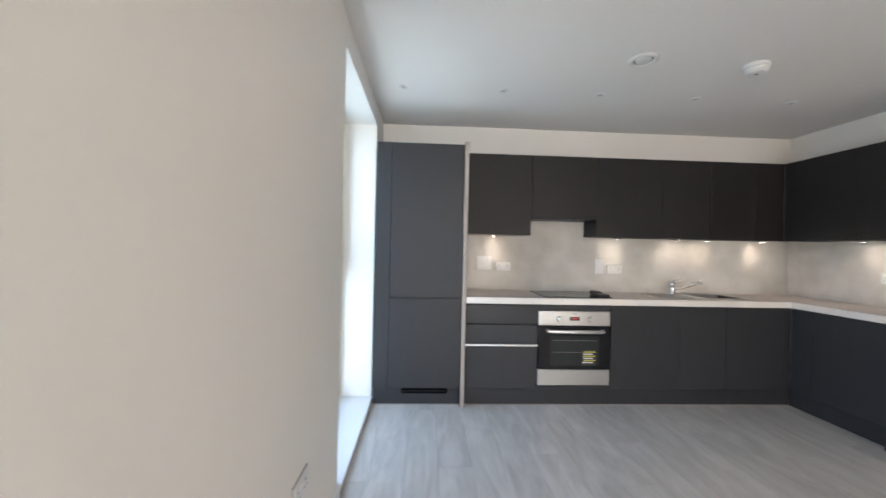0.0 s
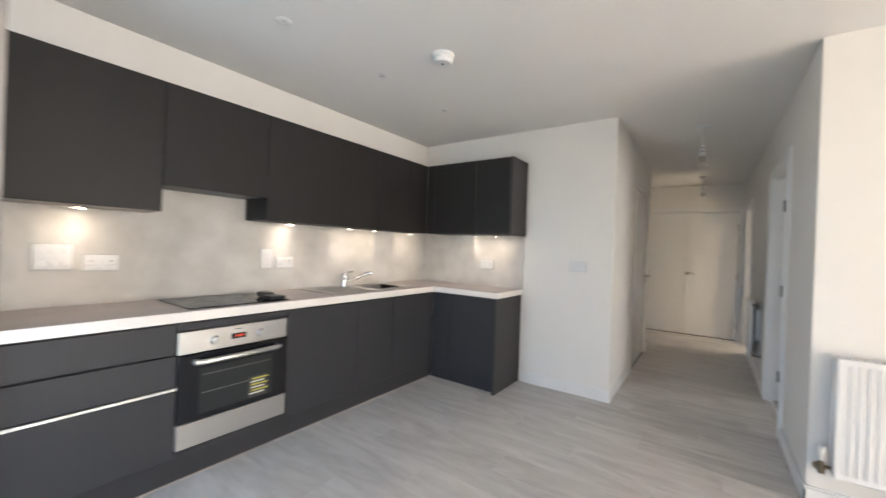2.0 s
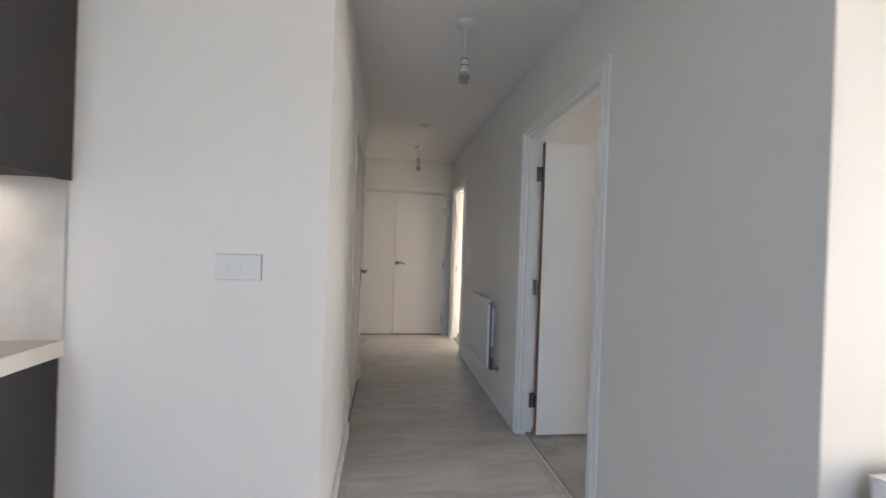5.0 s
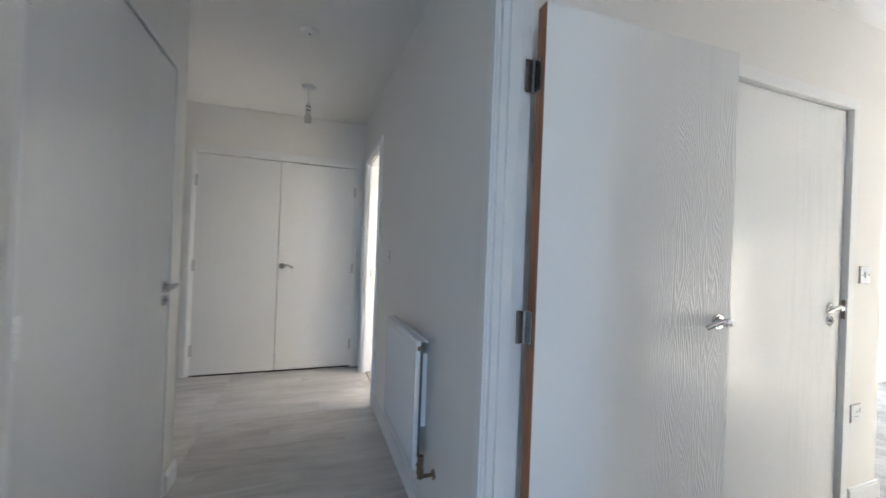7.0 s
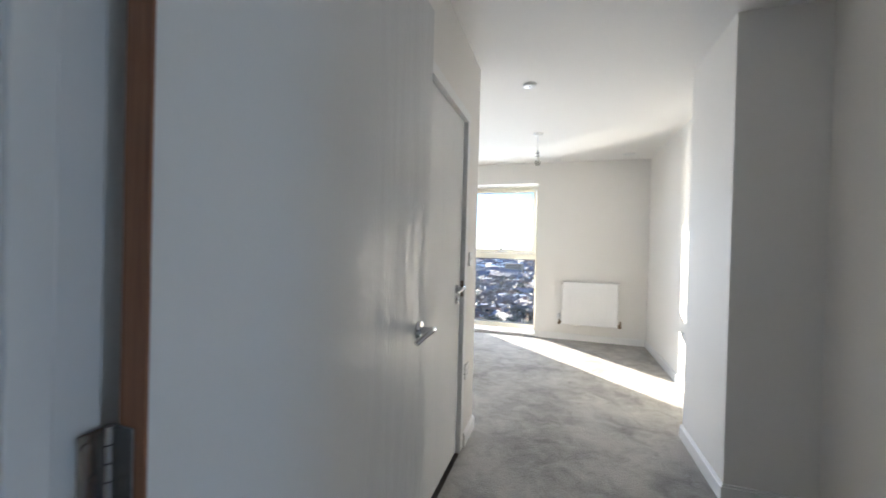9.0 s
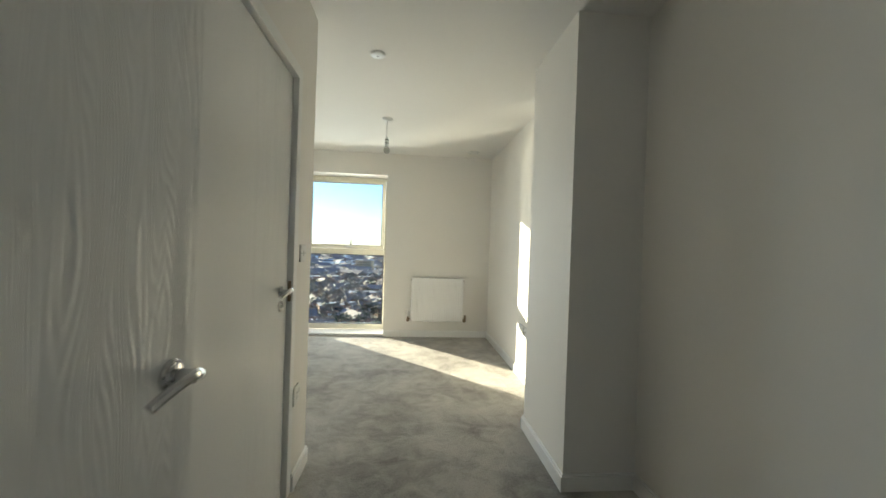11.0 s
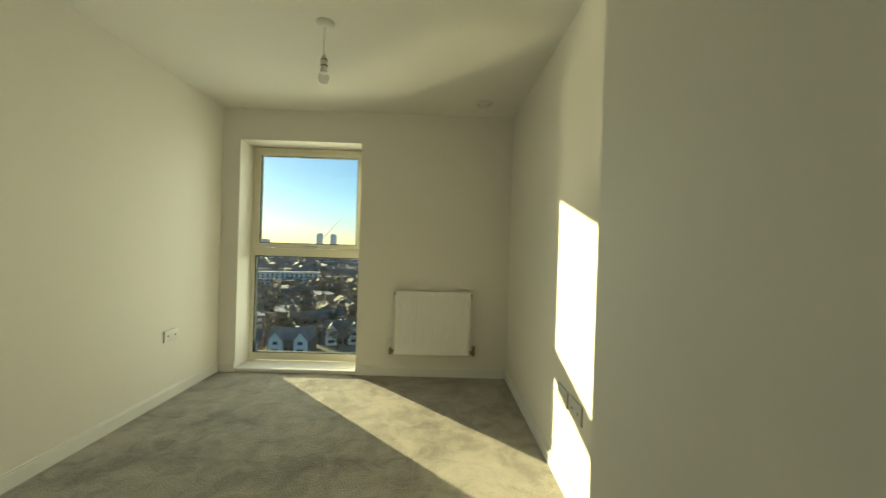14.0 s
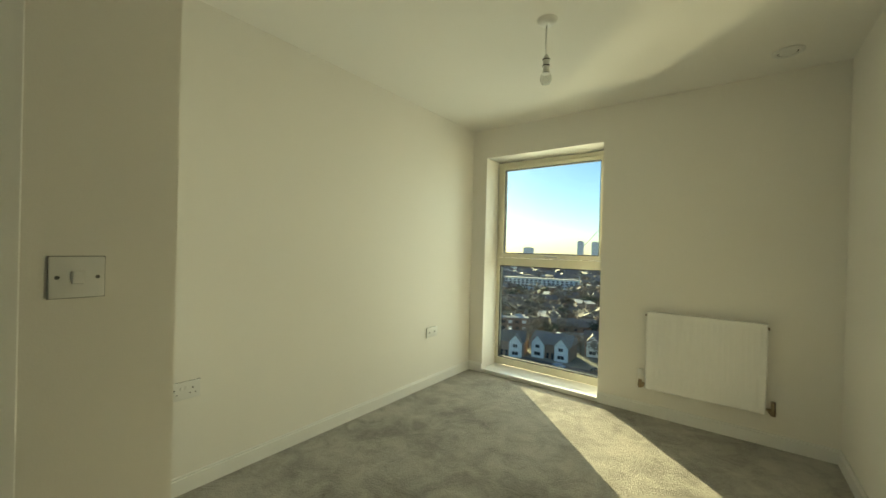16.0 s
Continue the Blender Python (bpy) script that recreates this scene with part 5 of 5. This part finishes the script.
def tree(mat, label, seed, r=3.0, hgt=8.0, dense=260):
    """A tapered trunk with limbs, and a ragged crown of many small leaf or twig clumps."""
    rng = random.Random(seed)
    t = thing("tree", label, "tree", "suburban trees")
    bm = bmesh.new()
    tube(bm, (0, 0, 0), (0.1, 0, hgt * 0.45), 0.28, 0.16, 7)
    tips = []
    for k in range(9):
        a, b = rng.uniform(0, 6.28), rng.uniform(0.3, 1.0)
        tip = Vector((math.cos(a) * r * b, math.sin(a) * r * b, hgt * rng.uniform(0.55, 1.0)))
        tube(bm, (0.05, 0, hgt * rng.uniform(0.25, 0.45)), tip, 0.11, 0.03, 5)
        tips.append(tip)
    part("trunk", bm, BARK, t)
    verts, faces = [], []
    for k in range(dense):
        c = rng.choice(tips) * rng.uniform(0.75, 1.05) + Vector((rng.gauss(0, r * 0.24), rng.gauss(0, r * 0.24), rng.gauss(0, hgt * 0.085)))
        s = rng.uniform(0.12, 0.42)
        u = Vector((rng.gauss(0, 1), rng.gauss(0, 1), rng.gauss(0, 1))).normalized() * s
        v = Vector((rng.gauss(0, 1), rng.gauss(0, 1), rng.gauss(0, 1))).normalized() * s
        i = len(verts)
        verts += [c - u, c + v, c + u, c - v * 0.7]
        faces.append((i, i + 1, i + 2, i + 3))
    me = bpy.data.meshes.new("crown")
    me.from_pydata([tuple(p) for p in verts], [], faces)
    me.materials.append(mat)
    cr = new("crown", me)
    cr.parent = t
    return t


def ground_at(bearing, dist):
    """A place on the land, by degrees east of south and metres from the flat."""
    dist *= 1.22
    return 5.5 + dist * math.sin(radians(bearing)), -4.6 - dist * math.cos(radians(bearing))


rng = random.Random(11)
protos = [house_gabled(), house_terrace(), house_flat()]
trees = [tree(TWIGS, "bare brown winter tree", 1, 3.4, 9.0, 420), tree(RUSSET, "bare russet winter tree", 2, 3.0, 8.0, 420), tree(GREENS, "dark evergreen tree among the houses", 3, 2.6, 8.5, 480), tree(TWIGS, "wide bare brown winter tree", 4, 4.2, 8.0, 460)]
first = {id(p): True for p in protos + trees}


def put(proto, x, y, rz, s=1.0):
    if first.pop(id(proto), None):
        proto.matrix_basis = pose(x, y, GZ, 0, 0, rz) @ Matrix.Scale(s, 4)
        return proto
    return copy_thing(proto, pose(x, y, GZ, 0, 0, rz))


# the nearest street of gabled houses, then streets further off
for b in (-16, -8.5, -1, 6.5, 13.5, 20.5, 27.5, 35, 43):
    x, y = ground_at(b, 121 + rng.uniform(-8, 8))
    put(protos[0], x, y, 8 + rng.uniform(-13, 13))
for row, d in enumerate((143, 163, 186, 212, 242, 276, 316)):
    n = 9 + row
    for k in range(n):
        b = -18 + 64 * (k + rng.uniform(0.1, 0.9)) / n
        x, y = ground_at(b, d + rng.uniform(-7, 7))
        kind = protos[1] if rng.random() < 0.62 else (protos[2] if rng.random() < 0.65 else protos[0])
        put(kind, x, y, rng.choice((25, 25, 115, 18, -62)) + rng.uniform(-6, 6))
for k in range(360):
    d = 108 + 230 * rng.random() ** 0.8
    x, y = ground_at(rng.uniform(-18, 46), d)
    put(rng.choice(trees), x, y, rng.uniform(0, 360))
road = thing("road", "grey residential street below", "road", kind="structure")
x, y = ground_at(15, 101)
boxes("carriageway", ASPHALT, [(x - 90, x + 90, y - 3.5, y + 3.5, GZ, GZ + 0.12)], road)


def car():
    c = thing("car", "small parked car on the street", "car", "parked cars")
    bm = bmesh.new()
    box(bm, -2.1, 2.1, -0.85, 0.85, 0.3, 0.9, 0.15, 2)
    box(bm, -1.2, 1.1, -0.75, 0.75, 0.85, 1.45, 0.22, 2)
    part("body", bm, CARPAINT, c)
    for x in (-1.3, 1.3):
        for s in (-0.8, 0.8):
            bm = bmesh.new()
            tube(bm, (x, s - 0.1, 0.32), (x, s + 0.1, 0.32), 0.32, n=12)
            part("wheel", bm, BLACK, c)
    return c


c0 = car()
for k in range(22):
    b = rng.uniform(-10, 40)
    x, y = ground_at(b, rng.choice((104, 128, 129, 152, 174, 198)))
    m = pose(x, y, GZ, 0, 0, rng.uniform(-10, 30))
    if k == 0:
        c0.matrix_basis = m
    else:
        copy_thing(c0, m)

# long white block of flats and a sand-coloured one
fl = thing("apartment_block", "long white four-storey block of flats", "apartment block", m=pose(*ground_at(22.5, 300), GZ, 0, 0, 14))
boxes("wall", RENDERWHITE, [(-34, 34, -6, 6, 0, 11.5)], fl)
boxes("roof", FLATROOF, [(-34.4, 34.4, -6.4, 6.4, 11.5, 12.0)], fl)
for k in range(17):
    for z in (1.2, 4.1, 7.0, 9.2):
        boxes("window", DARKPANE, [(-32.6 + 4 * k, -30.4 + 4 * k, 6.0, 6.06, z, z + 1.3)], fl)
fl = thing("apartment_block", "sand-coloured brick block of flats", "apartment block", m=pose(*ground_at(6.5, 430), GZ, 0, 0, -8))
boxes("wall", SANDBRICK, [(-11, 11, -6, 6, 0, 17)], fl)
boxes("roof", FLATROOF, [(-11.3, 11.3, -6.3, 6.3, 17, 17.6)], fl)
for k in range(5):
    for z in (1.2, 4.3, 7.4, 10.5, 13.6):
        boxes("window", DARKPANE, [(-9.5 + 4 * k, -7.5 + 4 * k, 6.0, 6.06, z, z + 1.6)], fl)


def far_roofs():
    """Roofs and tree clumps too far off to count."""
    r = random.Random(21)
    tf, hv, hf, rv, rf = [], [], [], [], []
    for k in range(1500):
        d = 340 + 1500 * r.random() ** 1.5
        x, y = ground_at(r.uniform(-22, 50), d)
        a, w, l, h = r.uniform(0, 3.14), r.uniform(4, 6), r.uniform(6, 16), r.uniform(5, 8)
        c, s = math.cos(a), math.sin(a)
        P = lambda u, v, z: (x + c * u - s * v, y + s * u + c * v, GZ + z)
        i = len(hv)
        hv += [P(u, v, z) for z in (0, h) for u, v in ((-l, -w), (l, -w), (l, w), (-l, w))]
        hf += [(i, i + 1, i + 5, i + 4), (i + 1, i + 2, i + 6, i + 5), (i + 2, i + 3, i + 7, i + 6), (i + 3, i, i + 4, i + 7)]
        j = len(rv)
        rv += [P(-l, -w, h), P(l, -w, h), P(l, w, h), P(-l, w, h), P(-l, 0, h + 3), P(l, 0, h + 3)]
        rf += [(j, j + 1, j + 5, j + 4), (j + 2, j + 3, j + 4, j + 5), (j, j + 4, j + 3), (j + 1, j + 2, j + 5)]
    tv = []
    for k in range(5200):
        d = 150 + 2600 * r.random() ** 1.4
        x, y = ground_at(r.uniform(-24, 52), d)
        for q in range(7):
            cx, cy, cz, sz = x + r.gauss(0, 2.6), y + r.gauss(0, 2.6), GZ + r.uniform(1, 9), r.uniform(0.8, 2.3)
            i = len(tv)
            tv += [(cx + r.gauss(0, sz), cy + r.gauss(0, sz), cz + r.gauss(0, sz * 0.7)) for _ in range(4)]
            tf += [(i, i + 1, i + 2), (i, i + 2, i + 3), (i, i + 1, i + 3)]
    cut = len(hf) // 8 * 4
    for name, v, f, mat, label in (("distant_houses", hv, hf[:cut], RENDERWHITE, "countless far pale house walls"), ("distant_houses", hv, hf[cut:], BRICK, "countless far brick house walls"), ("distant_roofs", rv, rf, SLATE, "countless far tiled roofs"), ("distant_trees", tv, tf, TWIGS, "far bare winter trees between the roofs")):
        me = bpy.data.meshes.new(name)
        me.from_pydata(v, [], f)
        me.materials.append(mat)
        tagged(new(name, me), label, name.split("_")[1], kind="stuff")


far_roofs()


def tower_block(label, m, w, d, h, wall, pane, step=3.0, bay=4.0):
    t = thing("tower_block", label, "tower block", "tower blocks", m)
    boxes("wall", wall, [(-w / 2, w / 2, -d / 2, d / 2, 0, h)], t)
    boxes("roof", FLATROOF, [(-w / 2 - 0.3, w / 2 + 0.3, -d / 2 - 0.3, d / 2 + 0.3, h, h + 0.8), (-w / 4, w / 4, -d / 4, d / 4, h + 0.8, h + 4)], t)
    nx, ny = int(w / bay), int(d / bay)
    for z in range(int(h / step)):
        rows = [(-w / 2 + (k + 0.5) * w / nx - 1.0, -w / 2 + (k + 0.5) * w / nx + 1.0, s * d / 2 - 0.05, s * d / 2 + 0.05, z * step + 0.9, z * step + 2.4) for k in range(nx) for s in (-1, 1)]
        rows += [(s * w / 2 - 0.05, s * w / 2 + 0.05, -d / 2 + (k + 0.5) * d / ny - 1.0, -d / 2 + (k + 0.5) * d / ny + 1.0, z * step + 0.9, z * step + 2.4) for k in range(ny) for s in (-1, 1)]
        boxes("window_row", pane, rows, t)
    return t


# far towers: windows take the cladding colour, paled as haze would do
tower_block("distant grey tower block on the skyline", pose(*ground_at(17.2, 1450), GZ, 0, 0, 10), 26, 26, 80, HAZECONCRETE, CLADDING, 4.0, 6.0)
tower_block("distant grey tower block on the skyline", pose(*ground_at(15.3, 1450), GZ, 0, 0, 10), 26, 26, 78, HAZECONCRETE, CLADDING, 4.0, 6.0)
tower_block("far pale building on the horizon", pose(*ground_at(24.5, 2300), GZ, 0, 0, 0), 70, 30, 54, HAZECONCRETE, CLADDING, 6.0, 10.0)
tower_block("neighbouring grey-blue tower with sky-bright windows", pose(-2.4, 52.0, GZ, 0, 0, 0), 20, 24, 85, CLADDING, SKYPANE, 3.0, 4.0)

fl = thing("apartment_block", "low red brick block beyond the tower", "apartment block", m=pose(-38, 106, GZ, 0, 0, -20))
boxes("wall", BRICK, [(-14, 14, -6, 6, 0, 15)], fl)
boxes("roof", FLATROOF, [(-14.3, 14.3, -6.3, 6.3, 15, 15.6)], fl)
for k in range(7):
    for z in (1.2, 4.2, 7.2, 10.2):
        boxes("window", RENDERWHITE, [(-12.9 + 4 * k, -11.1 + 4 * k, -6.06, -6.0, z, z + 1.6)], fl)

cr = thing("tower_crane", "far luffing tower crane with a raised jib", "crane", m=pose(*ground_at(16.9, 1300), GZ))
bm = bmesh.new()
tube(bm, (0, 0, 0), (0, 0, 56), 1.4, 1.4, 4)
part("mast", bm, HAZECONCRETE, cr)
bm = bmesh.new()
tube(bm, (0, 0, 54), (-80, 10, 144), 1.6, 0.9, 4)
part("jib", bm, HAZECONCRETE, cr)
bm = bmesh.new()
tube(bm, (0, 0, 54), (11, -1, 61), 1.6, 1.6, 4)
part("counterweight", bm, HAZECONCRETE, cr)
ch = thing("church", "far church with a thin spire on the skyline", "church", m=pose(*ground_at(8.6, 900), GZ))
boxes("nave", BRICK, [(-9, 9, -5, 5, 0, 12)], ch)
bm = bmesh.new()
tube(bm, (0, 0, 12), (0, 0, 34), 3.4, 3.4, 4)
part("tower", bm, SLATE, ch)
bm = bmesh.new()
tube(bm, (0, 0, 34), (0, 0, 62), 3.2, 0.1, 8)
part("spire", bm, SLATE, ch)
